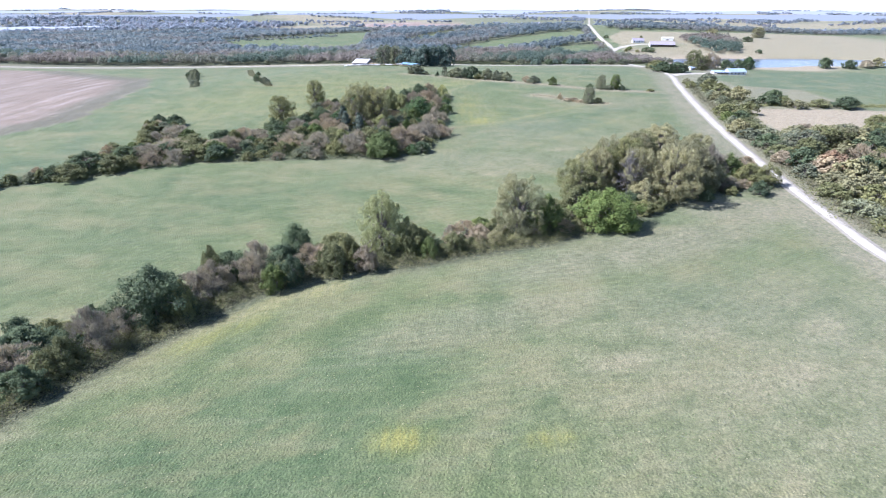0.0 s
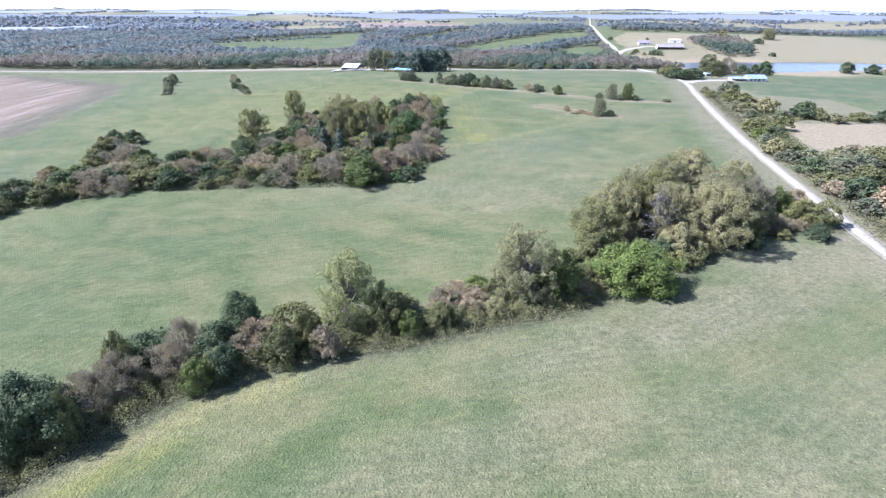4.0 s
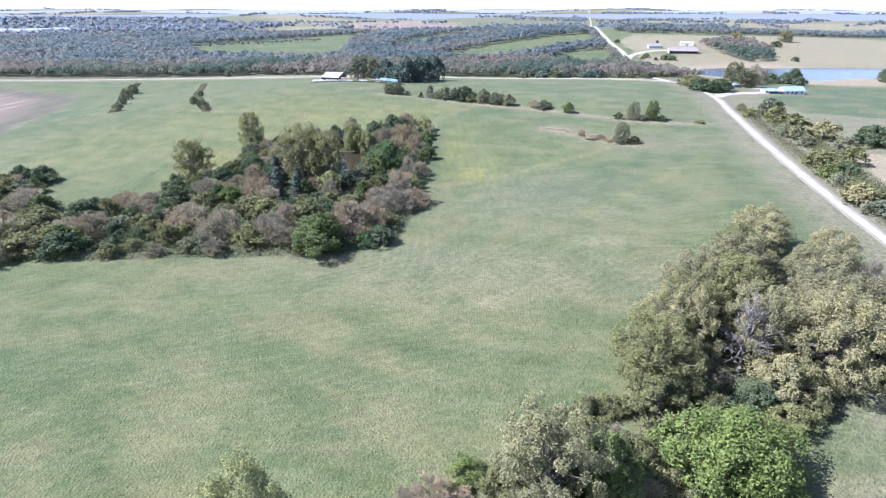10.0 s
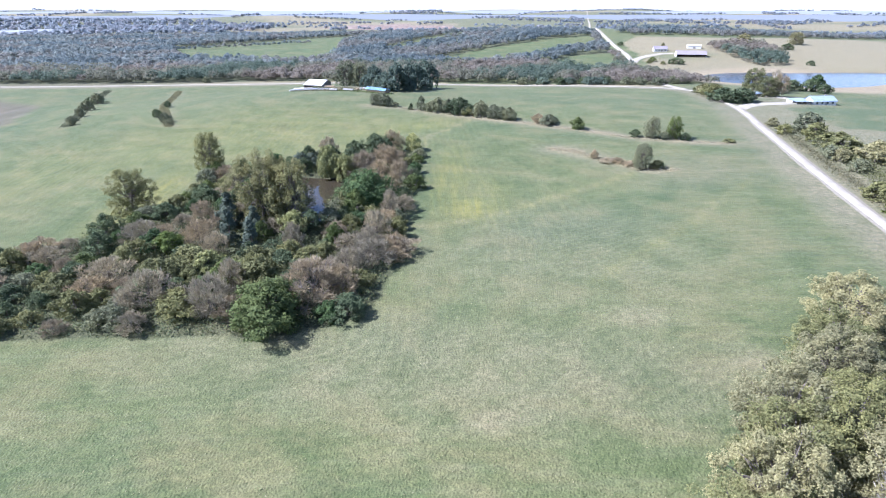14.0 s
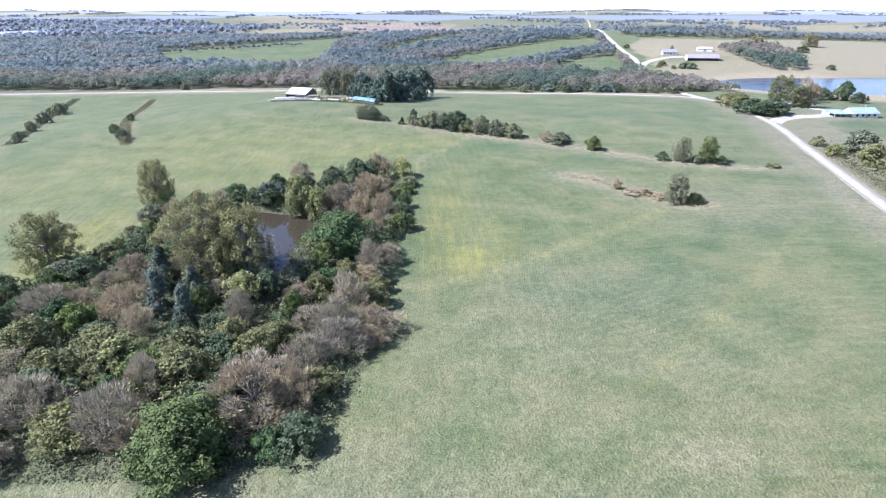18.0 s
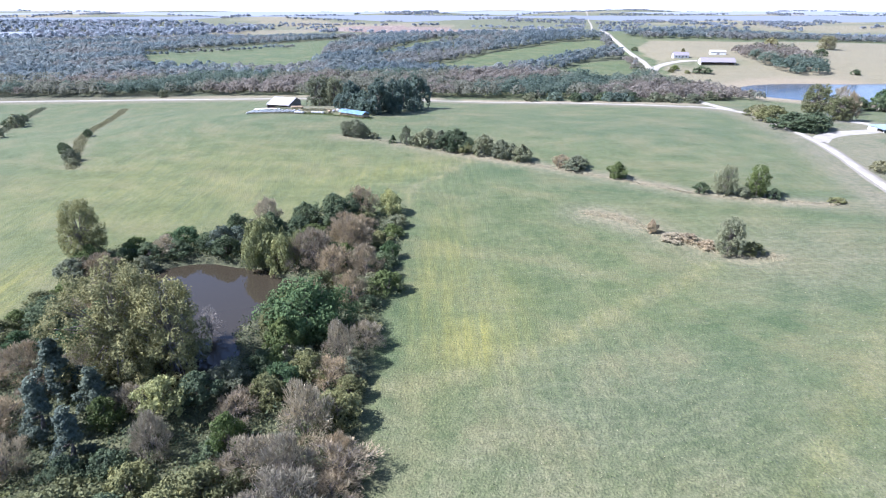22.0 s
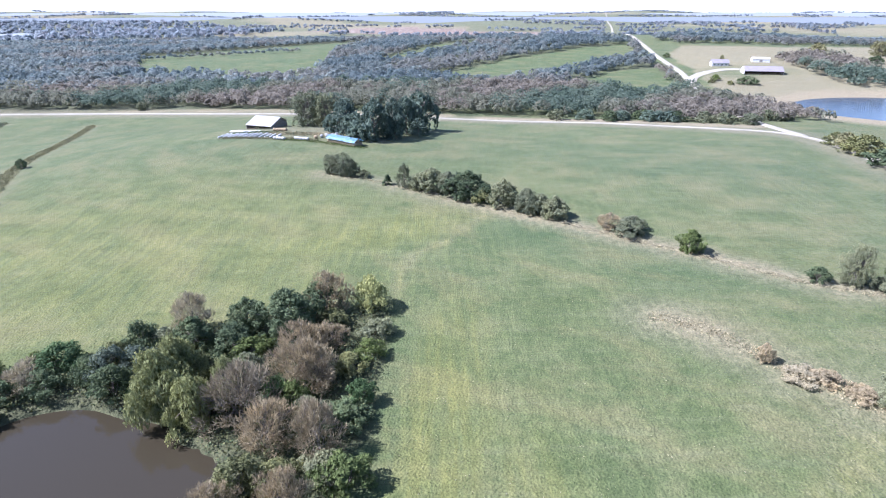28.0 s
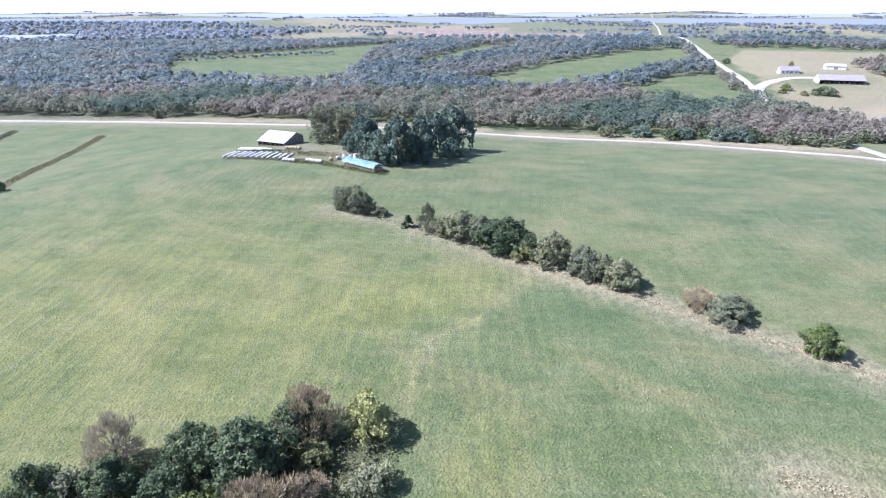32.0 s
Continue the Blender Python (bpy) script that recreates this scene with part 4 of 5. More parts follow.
plant("broad", "dark", 406.6, 634.6, 11.0, 8.6)
plant("broad", "olive", 186.5, 397.0, 8.0, 9.6)
plant("shrub", "sage", 177.0, 386.0, 5.0, 6.2)
plant("shrub", "olive", 179.0, 425.7, 4.5, 5.2)
plant("shrub", "dusty", 182.3, 442.2, 4.0, 4.4)
plant("shrub", "sage", 175.2, 366.5, 5.0, 5.4)
plant("broad", "olive", 162.9, 333.5, 7.0, 8.1)
plant("shrub", "green", 159.2, 321.2, 5.0, 5.0)
plant("shrub", "dark", 168.2, 325.3, 5.0, 4.6)
plant("shrub", "olive", 157.4, 302.5, 5.0, 5.5)
plant("shrub", "sage", 152.2, 281.9, 5.0, 5.8)
plant("broad", "dark", 211.7, 374.1, 8.0, 8.3)
plant("shrub", "olive", 213.1, 363.7, 6.0, 4.8)
plant("shrub", "dusty", 177.6, 380.8, 5.0, 5.1)
plant("shrub", "sage", 157.6, 313.2, 4.5, 4.4)
plant("shrub", "olive", 156.0, 293.2, 4.5, 4.5)
plant("broad", "brown", 159.4, 229.7, 7.0, 8.4)
plant("poplar", "sage", 164.6, 260.2, 10.0, 10.4)
plant("poplar", "olive", 180.8, 265.3, 10.0, 10.5)
plant("broad", "dusty", 192.3, 262.6, 9.0, 10.5)
plant("broad", "dark", 193.8, 254.9, 8.0, 9.2)
plant("broad", "olive", 228.1, 300.8, 8.0, 8.9)
plant("shrub", "sage", 161.1, 282.2, 5.0, 7.8)
plant("shrub", "olive", 150.7, 252.2, 5.0, 7.1)
plant("shrub", "olive", 158.4, 293.8, 5.0, 7.0)
plant("shrub", "sage", 147.0, 225.0, 5.0, 6.9)
plant("shrub", "olive", 144.5, 202.7, 5.0, 6.7)
plant("shrub", "dusty", 149.9, 203.5, 6.0, 6.7)
plant("shrub", "sage", 144.0, 185.7, 5.0, 6.6)
plant("shrub", "olive", 142.0, 170.4, 5.0, 6.5)
plant("shrub", "olive", 156.0, 197.1, 6.0, 6.9)
plant("shrub", "dark", 173.2, 227.7, 7.0, 6.9)
plant("shrub", "dark", 205.1, 367.5, 6.0, 8.5)
plant("shrub", "sage", 191.2, 360.8, 5.0, 6.3)
plant("broad", "dark", 250.1, 359.9, 7.0, 9.1)
plant("shrub", "olive", 233.3, 360.7, 5.0, 7.0)
plant("shrub", "dusty", 217.4, 357.4, 5.0, 6.9)
plant("broad", "rust", 161.1, 231.2, 8.5, 7.6)
plant("broad", "olive", 158.3, 245.0, 10.0, 9.0)
plant("poplar", "dusty", 187.0, 265.5, 11.5, 9.0)
plant("poplar", "dark", 199.0, 258.0, 11.0, 8.0)
plant("broad", "dusty", 150.5, 291.9, 7.5, 6.5)
plant("shrub", "brown", 146.5, 242.1, 5.5, 5.0)
plant("bare", "brown", 122.5, 226.0, 8.0, 7.0)
plant("broad", "dusty", 191.0, 379.0, 9.0, 9.0)
plant("broad", "sage", 192.0, 429.2, 9.5, 9.0)
plant("broad", "olive", 187.0, 414.0, 8.0, 7.0)
plant("shrub", "olive", 178.8, 337.4, 7.0, 6.0)


def crowd(poly, gap, mix, low, high, seed, clear=None, taken=0.62):
    """Shrubs and small trees between those already placed."""
    rng = random.Random(seed)
    lo, hi = np.min(poly, 0), np.max(poly, 0)
    y = lo[1]
    while y < hi[1]:
        x = lo[0]
        while x < hi[0]:
            px, py = x + rng.uniform(-0.4, 0.4) * gap, y + rng.uniform(-0.4, 0.4) * gap
            h = rng.uniform(low, high)
            ok = inside(poly, np.array(px), np.array(py)) and (clear is None or float(basin(clear, px, py)) > 1.4)
            if ok and all(math.hypot(px - ax, py - ay) > taken * ar + 1.5 for ax, ay, ar in PLANTED):
                kind, colour = rng.choice(mix)
                plant(kind, colour, px, py, h, h * (0.33 if kind == "cedar" else rng.uniform(0.8, 1.2)))
            x += gap
        y += gap


setting("in the pond wood", "pond wood")
MIX = [("shrub", "olive"), ("bare", "brown"), ("shrub", "olive"), ("shrub", "dark"), ("bare", "mauve"), ("shrub", "green"), ("shrub", "olive"), ("shrub", "sage"), ("bare", "brown"), ("shrub", "dark"), ("shrub", "deep")]
crowd(WOOD_EDGE, 7.2, MIX, 3.5, 6.5, 5, POND, 0.55)
setting("by the gravel road", "roadside growth")
crowd([(142, 186), (150, 186), (180, 205), (250, 235), (300, 260), (300, 290), (210, 284), (166, 290), (150, 262)], 10.0, [("shrub", "olive"), ("shrub", "dusty"), ("broad", "dusty"), ("shrub", "olive"), ("shrub", "dark"), ("bare", "brown")], 4.5, 8.5, 8)
setting("in the front hedge", "front hedge")
crowd([(-92, 78), (-84, 104), (-60, 136), (-28, 151), (-28, 164), (-60, 152), (-88, 118), (-104, 82)], 6.5, [("shrub", "dark"), ("bare", "mauve"), ("shrub", "olive"), ("shrub", "green"), ("bare", "brown"), ("shrub", "dark")], 5.0, 8.0, 16, None, 0.5)
crowd([(-92, 78), (-84, 104), (-60, 136), (-30, 150), (0, 158), (30, 168), (60, 182), (90, 196), (128, 208), (126, 224), (80, 216), (40, 196), (0, 172), (-30, 164), (-60, 152), (-88, 118), (-104, 82)], 6.0, MIX[:7], 2.6, 5.2, 6, None, 0.45)

# ---- growth that nobody could count ----
def thicket(name, pts_xyz, outward, size, mat, label, category, seed, scatter=0.9):
    rng = np.random.default_rng(seed)
    q = leaf_quads(rng, pts_xyz, outward, size, 0.0, 0.4, scatter)
    me = mesh_of(name, q.tolist(), np.arange(len(q)).reshape(-1, 3).tolist(), mat)
    return tagged(new(name, me), label, category, kind="stuff")


def brush(name, line, half, density, height, size, mat, label, seed, lumps=0.12):
    """Knee to head high growth along a plan line."""
    rng = np.random.default_rng(seed)
    pts = np.array(spline(line, 2.0))
    length = np.hypot(*np.diff(pts, axis=0).T).sum()
    n = int(length * half * 2 * density)
    at = rng.uniform(0, len(pts) - 1.001, n)
    i = at.astype(int)
    f = (at - i)[:, None]
    off = np.clip(rng.normal(0, half * 0.42, (n, 2)), -0.8 * half, 0.8 * half)
    p = pts[i] * (1 - f) + pts[i + 1] * f + off
    fall = np.clip(1.15 - (np.hypot(off[:, 0], off[:, 1]) / half) ** 2, 0.08, 1)
    hump = 0.55 + 0.45 * np.sin(p[:, 0] * 0.9 + 1.3 * np.sin(p[:, 1] * 0.7)) * np.sin(p[:, 1] * 0.8)
    z = land(p[:, 0], p[:, 1]) + height * hump * fall * rng.uniform(0.1, 1.0, n)
    out = rng.normal(size=(n, 3)) * 0.5
    out[:, 2] = np.abs(out[:, 2])
    return thicket(name, np.column_stack([p, z]), out, size, mat, label, "undergrowth", seed)


brush("undergrowth", HEDGE, 7.0, 20.0, 3.0, 0.29, SCRUB, "tangled dry bramble and weeds under the hedge", 1)
brush("undergrowth", HEDGE, 6.5, 22.0, 4.4, 0.29, LEAVES["olive"], "olive green scrub filling the hedge", 2)
brush("tall_grass", ROW, 1.5, 5.0, 0.6, 0.3, STRAW, "straw-coloured tall grass along the shrub row", 3)
brush("tall_grass", ISLAND, 3.0, 6.0, 0.7, 0.32, STRAW, "straw-coloured tall grass on the uncut island", 4)
brush("roadside_scrub", [(138, 165), (143, 200), (146, 240), (151, 275), (157, 310), (164, 345), (171, 380), (180, 425)], 5.0, 6.0, 1.8, 0.4, SCRUB, "dry weedy scrub along the gravel road", 5)
brush("undergrowth", [(150, 180), (160, 215), (175, 245), (200, 262), (240, 268), (300, 280)], 24.0, 4.0, 2.4, 0.5, LEAVES["olive"], "olive brush covering the rough ground by the road", 6)
brush("undergrowth", [(190, 360), (215, 366), (250, 366), (320, 372)], 4.0, 8.0, 2.4, 0.45, LEAVES["olive"], "olive brush along the field boundary", 7)
brush("tall_grass", [(-140, 474), (-148, 489), (-160, 515), (-168, 531), (-182, 566), (-196, 606), (-219, 674)], 3.5, 9.0, 0.9, 0.55, LEAVES["dusty"], "grey-green weeds on the terrace strip", 8)
brush("undergrowth", [(160, 285), (167, 310), (175, 340), (182, 370), (187, 400)], 8.0, 6.0, 4.0, 0.45, LEAVES["olive"], "olive green thicket beyond the gravel road", 86)
brush("undergrowth", [(182, 380), (186, 405), (190, 428), (196, 440)], 14.0, 3.2, 2.6, 0.5, LEAVES["sage"], "grey-green brush on the bank beyond the road", 81)
brush("tall_grass", [(-207, 488), (-220, 521), (-243, 570), (-266, 621), (-292, 692)], 4.0, 9.0, 1.6, 0.6, LEAVES["sage"], "grey-green weeds on the second terrace strip", 9)


def fill(name, poly, n, height, size, mat, label, seed, clear):
    rng = np.random.default_rng(seed)
    lo, hi = np.min(poly, 0), np.max(poly, 0)
    p = rng.uniform(lo, hi, (n * 3, 2))
    k = inside(poly, p[:, 0], p[:, 1])
    k &= basin(clear, p[:, 0], p[:, 1]) > 1.27
    p = p[k][:n]
    hump = 0.5 + 0.5 * np.sin(p[:, 0] * 0.6 + np.sin(p[:, 1] * 0.5)) * np.sin(p[:, 1] * 0.55)
    z = land(p[:, 0], p[:, 1]) + height * hump * rng.uniform(0.1, 1, len(p))
    out = rng.normal(size=(len(p), 3)) * 0.5
    return thicket(name, np.column_stack([p, z]), out, size, mat, label, "undergrowth", seed)


fill("undergrowth", WOOD_EDGE, 60000, 4.0, 0.40, LEAVES["olive"], "olive green brush filling the pond wood", 11, POND)
fill("undergrowth", WOOD_EDGE, 50000, 3.4, 0.42, LEAVES["dark"], "dark green brush in the pond wood", 12, POND)


def woods(name, spots, mat, label, seed, per, size, low=5.0, high=11.0):
    """A far wood: heaps of leaf sprays over each plan spot."""
    rng = np.random.default_rng(seed)
    spots = np.asarray(spots)
    n = len(spots)
    h = rng.uniform(low, high, n)
    r = h * rng.uniform(0.42, 0.6, n)
    base = land(spots[:, 0], spots[:, 1])
    d = rng.normal(size=(n, per, 3))
    d /= np.linalg.norm(d, axis=2)[:, :, None]
    d[:, :, 2] = np.abs(d[:, :, 2]) * 1.0 - 0.25
    lump = 1 + 0.22 * np.sin(d[:, :, 0:1] * 5 + rng.uniform(0, 6, (n, 1, 1))) * np.sin(d[:, :, 1:2] * 5 + rng.uniform(0, 6, (n, 1, 1)))
    c = np.column_stack([spots, base + h * 0.5])[:, None, :]
    p = c + d * lump * np.stack([r, r, h * 0.52], -1)[:, None, :] * rng.uniform(0.8, 1.05, (n, per, 1))
    return thicket(name, p.reshape(-1, 3), d.reshape(-1, 3), size, mat, label, "woods", seed, 0.45)


def scatter(poly, gap, seed, keep=None):
    rng = np.random.default_rng(seed)
    lo, hi = np.min(poly, 0), np.max(poly, 0)
    gx, gy = np.meshgrid(np.arange(lo[0], hi[0], gap), np.arange(lo[1], hi[1], gap))
    p = np.column_stack([gx.ravel(), gy.ravel()]) + rng.uniform(-0.5, 0.5, (gx.size, 2)) * gap
    k = inside(poly, p[:, 0], p[:, 1])
    if keep is not None:
        k &= keep(p[:, 0], p[:, 1])
    return p[k]


def open_land(x, y):
    k = near_line(FAR_ROAD, x, y) > np.where(y < 765, 4.5, 13)
    for f in FIELDS_GREEN + [PASTURE]:
        k &= ~inside(f, x, y)
    return k


BELT = [(-700, 765), (-560, 760), (-340, 752), (-200, 740), (-60, 708), (20, 686), (110, 668), (160, 640), (190, 636), (196, 690), (214, 780), (150, 790), (90, 810), (-100, 830), (-560, 850), (-700, 850)]
BEHIND = [(-1100, 800), (-560, 800), (-100, 830), (90, 810), (150, 790), (212, 785), (235, 900), (252, 1010), (268, 1120), (60, 1300), (-100, 1500), (-500, 1550), (-1100, 1400)]

# Leaf sets with painted haze, mild for the middle distance, stronger beyond.
HAZED, MISTED = (HAZED_WOODS, HAZED_RUSSET, HAZED_GREEN), (MISTED_WOODS, MISTED_RUSSET, MISTED_WOODS)


def three_woods(spots, label, seed, per, size, low, high, mats=None):
    """Olive, russet and green trees stand in drifts."""
    mats = mats or (WOODS, WOODS_RUSSET, WOODS_GREEN)
    x, y = spots[:, 0], spots[:, 1]
    drift = np.sin(x / 31 + 1.5 * np.sin(y / 47)) + np.sin(y / 29 - x / 83) + np.random.default_rng(seed).normal(0, 0.4, len(x))
    woods("woods", spots[(drift > -0.7) & (drift < 0.5)], mats[0], "olive " + label, seed, per, size, low, high)
    woods("woods", spots[drift >= 0.5], mats[1], "russet and grey " + label, seed + 1, per, size, low * 0.9, high * 0.95)
    woods("woods", spots[drift <= -0.7], mats[2], "dark green " + label, seed + 2, per, size, low, high * 1.1)


three_woods(scatter(BELT, 8.0, 21, open_land), "wood edge beyond the gravel road", 22, 190, 1.45, 7.0, 14.0)
three_woods(scatter(BEHIND, 11.0, 26, open_land), "woodland rolling away behind the road", 27, 64, 2.7, 7, 12, HAZED)
three_woods(scatter([(-3200, 700), (-1100, 760), (-1100, 1400), (-500, 1550), (-420, 1900), (-900, 2600), (-3000, 2600)], 34.0, 31), "far woodland on the low ground", 32, 40, 7.5, 9, 15, MISTED)
HILL_TREES = [(300, 1085), (460, 1092), (720, 1205), (900, 1300), (1300, 1300), (1300, 1420), (880, 1400), (600, 1290), (300, 1160)]
GULLY = [(372, 955), (356, 880), (352, 830), (362, 796), (392, 800), (420, 850), (452, 965), (420, 985)]
three_woods(scatter(HILL_TREES, 11.0, 36), "tree belt along the far hilltop", 37, 44, 3.2, 6, 11, HAZED)
three_woods(scatter(GULLY, 9.0, 41), "trees in the gully above the lake", 42, 80, 2.2, 6, 12)
three_woods(scatter([(218, 640), (246, 640), (250, 690), (236, 760), (214, 765), (196, 700), (192, 640)], 7.0, 46), "scrub between the road and the lake", 47, 110, 1.4, 4, 9)
three_woods(scatter([(212, 795), (221, 795), (228, 848), (236, 902), (228, 905), (218, 850)], 6.0, 51), "trees beside the climbing road", 52, 60, 1.4, 5, 9)


def far_rows():
    """Tree rows between the fields towards the horizon."""
    rng = np.random.default_rng(61)
    out = []
    for k in range(190):
        y = rng.uniform(1350, 4300)
        x = rng.uniform(-0.75, 0.85) * y
        a = rng.choice([0.05, 0.15, -0.1, 1.4]) + rng.normal(0, 0.1)
        n = int(rng.integers(8, 42))
        t = np.arange(n) * rng.uniform(9, 13)
        out.append(np.column_stack([x + t * math.cos(a), y + t * math.sin(a)]) + rng.normal(0, 5, (n, 2)))
    p = np.concatenate(out)
    return p[(np.abs(p[:, 0]) < 4000) & ~inside(CROP_FAR, p[:, 0], p[:, 1]) & (near_line(FAR_ROAD, p[:, 0], p[:, 1]) > 20)]


three_woods(np.array(spline([(-450, 1090), (-390, 1130), (-320, 1170), (-215, 1215)], 8.0)), "tree row across the far green field", 57, 60, 2.4, 5, 9, HAZED)
three_woods(far_rows(), "tree rows among the distant fields", 62, 24, 6.0, 6, 12, MISTED)


def tufts():
    """Uneven clumps of grass over the pasture that the camera crosses."""
    rng = np.random.default_rng(71)
    n = 120000
    p = np.column_stack([rng.uniform(-110, 135, n), 35 + 400 * rng.uniform(0, 1, n) ** 1.3])
    clump = np.sin(p[:, 0] * 0.9 + 2 * np.sin(p[:, 1] * 0.35)) * np.sin(p[:, 1] * 0.8) + rng.normal(0, 0.7, n)
    k = (clump > -0.2) & ~inside(WOOD_EDGE, p[:, 0], p[:, 1]) & (near_line(ROAD, p[:, 0], p[:, 1]) > 5)
    p = p[k]
    for want, mat, label, seed in ((rng.random(len(p)) < 0.7, GRASS, "short green grass clumps across the pasture", 72), (None, DRY_GRASS, "drying pale grass clumps across the pasture", 73)):
        if want is None:
            want = ~first
        first = want
        q = p[want]
        z = land(q[:, 0], q[:, 1]) + rng.uniform(0.02, 0.12, len(q))
        up = np.tile([0.0, 0.0, 0.9], (len(q), 1))
        thicket("grass", np.column_stack([q, z]), up, 0.26, mat, label, "grass", seed, 0.55)


GRASS = leaf_material("pasture grass blades", (0.085, 0.120, 0.055), (0.185, 0.215, 0.100), 0.4)
DRY_GRASS = leaf_material("drying grass blades", (0.16, 0.16, 0.09), (0.30, 0.28, 0.18), 0.3)
tufts()


# ---- buildings and farm goods ----
ROOF_METAL = plain_material("weathered white metal roofing", (0.38, 0.375, 0.37), (0.52, 0.515, 0.50), 0.5, 0.5, 0.1)
BLUE_ROOF = plain_material("pale blue-grey metal roofing", (0.22, 0.28, 0.37), (0.32, 0.38, 0.46), 0.4, 0.4, 0.2)
BROWN_ROOF = plain_material("faded mauve-brown shed roofing", (0.19, 0.17, 0.185), (0.27, 0.245, 0.26), 0.4, 0.6)
CREAM_ROOF = plain_material("cream metal roofing", (0.48, 0.44, 0.33), (0.58, 0.54, 0.43), 0.4, 0.5)
SHINGLE = plain_material("grey roof shingles", (0.16, 0.16, 0.17), (0.27, 0.27, 0.28), 1.5, 0.9)
SIDING = plain_material("white painted siding", (0.56, 0.56, 0.55), (0.72, 0.72, 0.71), 0.6, 0.7)
GREY_BOARD = plain_material("grey weathered boards", (0.16, 0.15, 0.15), (0.30, 0.29, 0.28), 1.2, 0.9)
POST_WOOD = plain_material("brown post timber", (0.14, 0.10, 0.07), (0.24, 0.18, 0.13), 2.0, 0.9)
WRAP = plain_material("white bale wrap plastic", (0.44, 0.43, 0.40), (0.68, 0.665, 0.63), 1.5, 0.45, spec=0.4)
HAY = plain_material("old brown hay", (0.20, 0.15, 0.09), (0.38, 0.30, 0.19), 5.0, 0.95, rise=0.04)
TARP = plain_material("faded blue tarpaulin", (0.16, 0.33, 0.50), (0.38, 0.52, 0.62), 0.7, 0.5)
GLASS = plain_material("dark window glass", (0.02, 0.025, 0.03), (0.04, 0.05, 0.06), 0.5, 0.08, spec=0.6)


def box(bm, cx, cy, cz, sx, sy, sz, bevel=0.03):
    """A box by its centre and full sizes."""
    r = bmesh.ops.create_cube(bm, size=1.0)
    bmesh.ops.scale(bm, vec=(sx, sy, sz), verts=r["verts"])
    bmesh.ops.translate(bm, vec=(cx, cy, cz), verts=r["verts"])
    if bevel:
        es = list({e for v in r["verts"] for e in v.link_edges})
        bmesh.ops.bevel(bm, geom=es, offset=bevel, segments=1, affect="EDGES")


def prism(bm, outline, depth_a, depth_b):
    """A solid with an outline in x and z, from y = depth_a to depth_b."""
    a = [bm.verts.new((x, depth_a, z)) for x, z in outline]
    b = [bm.verts.new((x, depth_b, z)) for x, z in outline]
    bm.faces.new(a)
    bm.faces.new(b[::-1])
    n = len(outline)
    for k in range(n):
        bm.faces.new((a[k], b[k], b[(k + 1) % n], a[(k + 1) % n]))
    bmesh.ops.recalc_face_normals(bm, faces=bm.faces)


def part(name, bm, mat, parent, label=""):
    me = bpy.data.meshes.new(name)
    bm.to_mesh(me)
    bm.free()
    me.materials.append(mat)
    ob = new(name, me)
    ob.parent = parent
    if label:
        ob["label"] = label
    return ob


def boxes(name, mat, parent, *sizes, label="", bevel=0.03):
    bm = bmesh.new()
    for s in sizes:
        box(bm, *s, bevel)
    return part(name, bm, mat, parent, label)


def base_of(name, x, y, turn, label, category, group="", drop=0.0):
    root = new(name)
    root.matrix_world = pose(x, y, float(land(x, y)) - drop, 0, 0, turn)
    return tagged(root, label, category, group)


def roof_slope(name, parent, mat, x0, x1, y0, z0, y1, z1, thick=0.12, ribs=0):
    """One roof slope from an eave (y0, z0) up to a ridge (y1, z1), with standing ribs."""
    bm = bmesh.new()
    lo = [bm.verts.new(p) for p in ((x0, y0, z0), (x1, y0, z0), (x1, y1, z1), (x0, y1, z1))]
    hi = [bm.verts.new((v.co.x, v.co.y, v.co.z + thick)) for v in lo]
    bm.faces.new(lo[::-1])
    bm.faces.new(hi)
    for k in range(4):
        bm.faces.new((lo[k], lo[(k + 1) % 4], hi[(k + 1) % 4], hi[k]))
    for k in range(ribs):
        x = x0 + (x1 - x0) * (k + 0.5) / ribs
        q = [bm.verts.new(p) for p in ((x - 0.05, y0, z0 + thick), (x + 0.05, y0, z0 + thick), (x + 0.05, y1, z1 + thick), (x - 0.05, y1, z1 + thick))]
        r = [bm.verts.new((v.co.x, v.co.y, v.co.z + 0.06)) for v in q]
        bm.faces.new(r)
        for j in range(4):
            bm.faces.new((q[j], q[(j + 1) % 4], r[(j + 1) % 4], r[j]))
    bmesh.ops.recalc_face_normals(bm, faces=bm.faces)
    return part(name, bm, mat, parent)


def gable_wall(parent, mat, x, thick, y0, y1, eave, yr, ridge):
    bm = bmesh.new()
    prism(bm, [(y0, 0), (y1, 0), (y1, eave), (yr, ridge), (y0, eave)], 0, thick)
    bmesh.ops.transform(bm, matrix=Matrix(((0, 1, 0, x), (1, 0, 0, 0), (0, 0, 1, 0), (0, 0, 0, 1))), verts=bm.verts)
    bmesh.ops.recalc_face_normals(bm, faces=bm.faces)
    return part("wall", bm, mat, parent)


def window(parent, x, y, z, w, h, facing=-1):
    f = boxes("window", SIDING, parent, (x, y + facing * 0.04, z, w + 0.2, 0.10, h + 0.2), bevel=0.0)
    boxes("pane", GLASS, f, (x, y + facing * 0.10, z, w, 0.05, h), bevel=0.0)


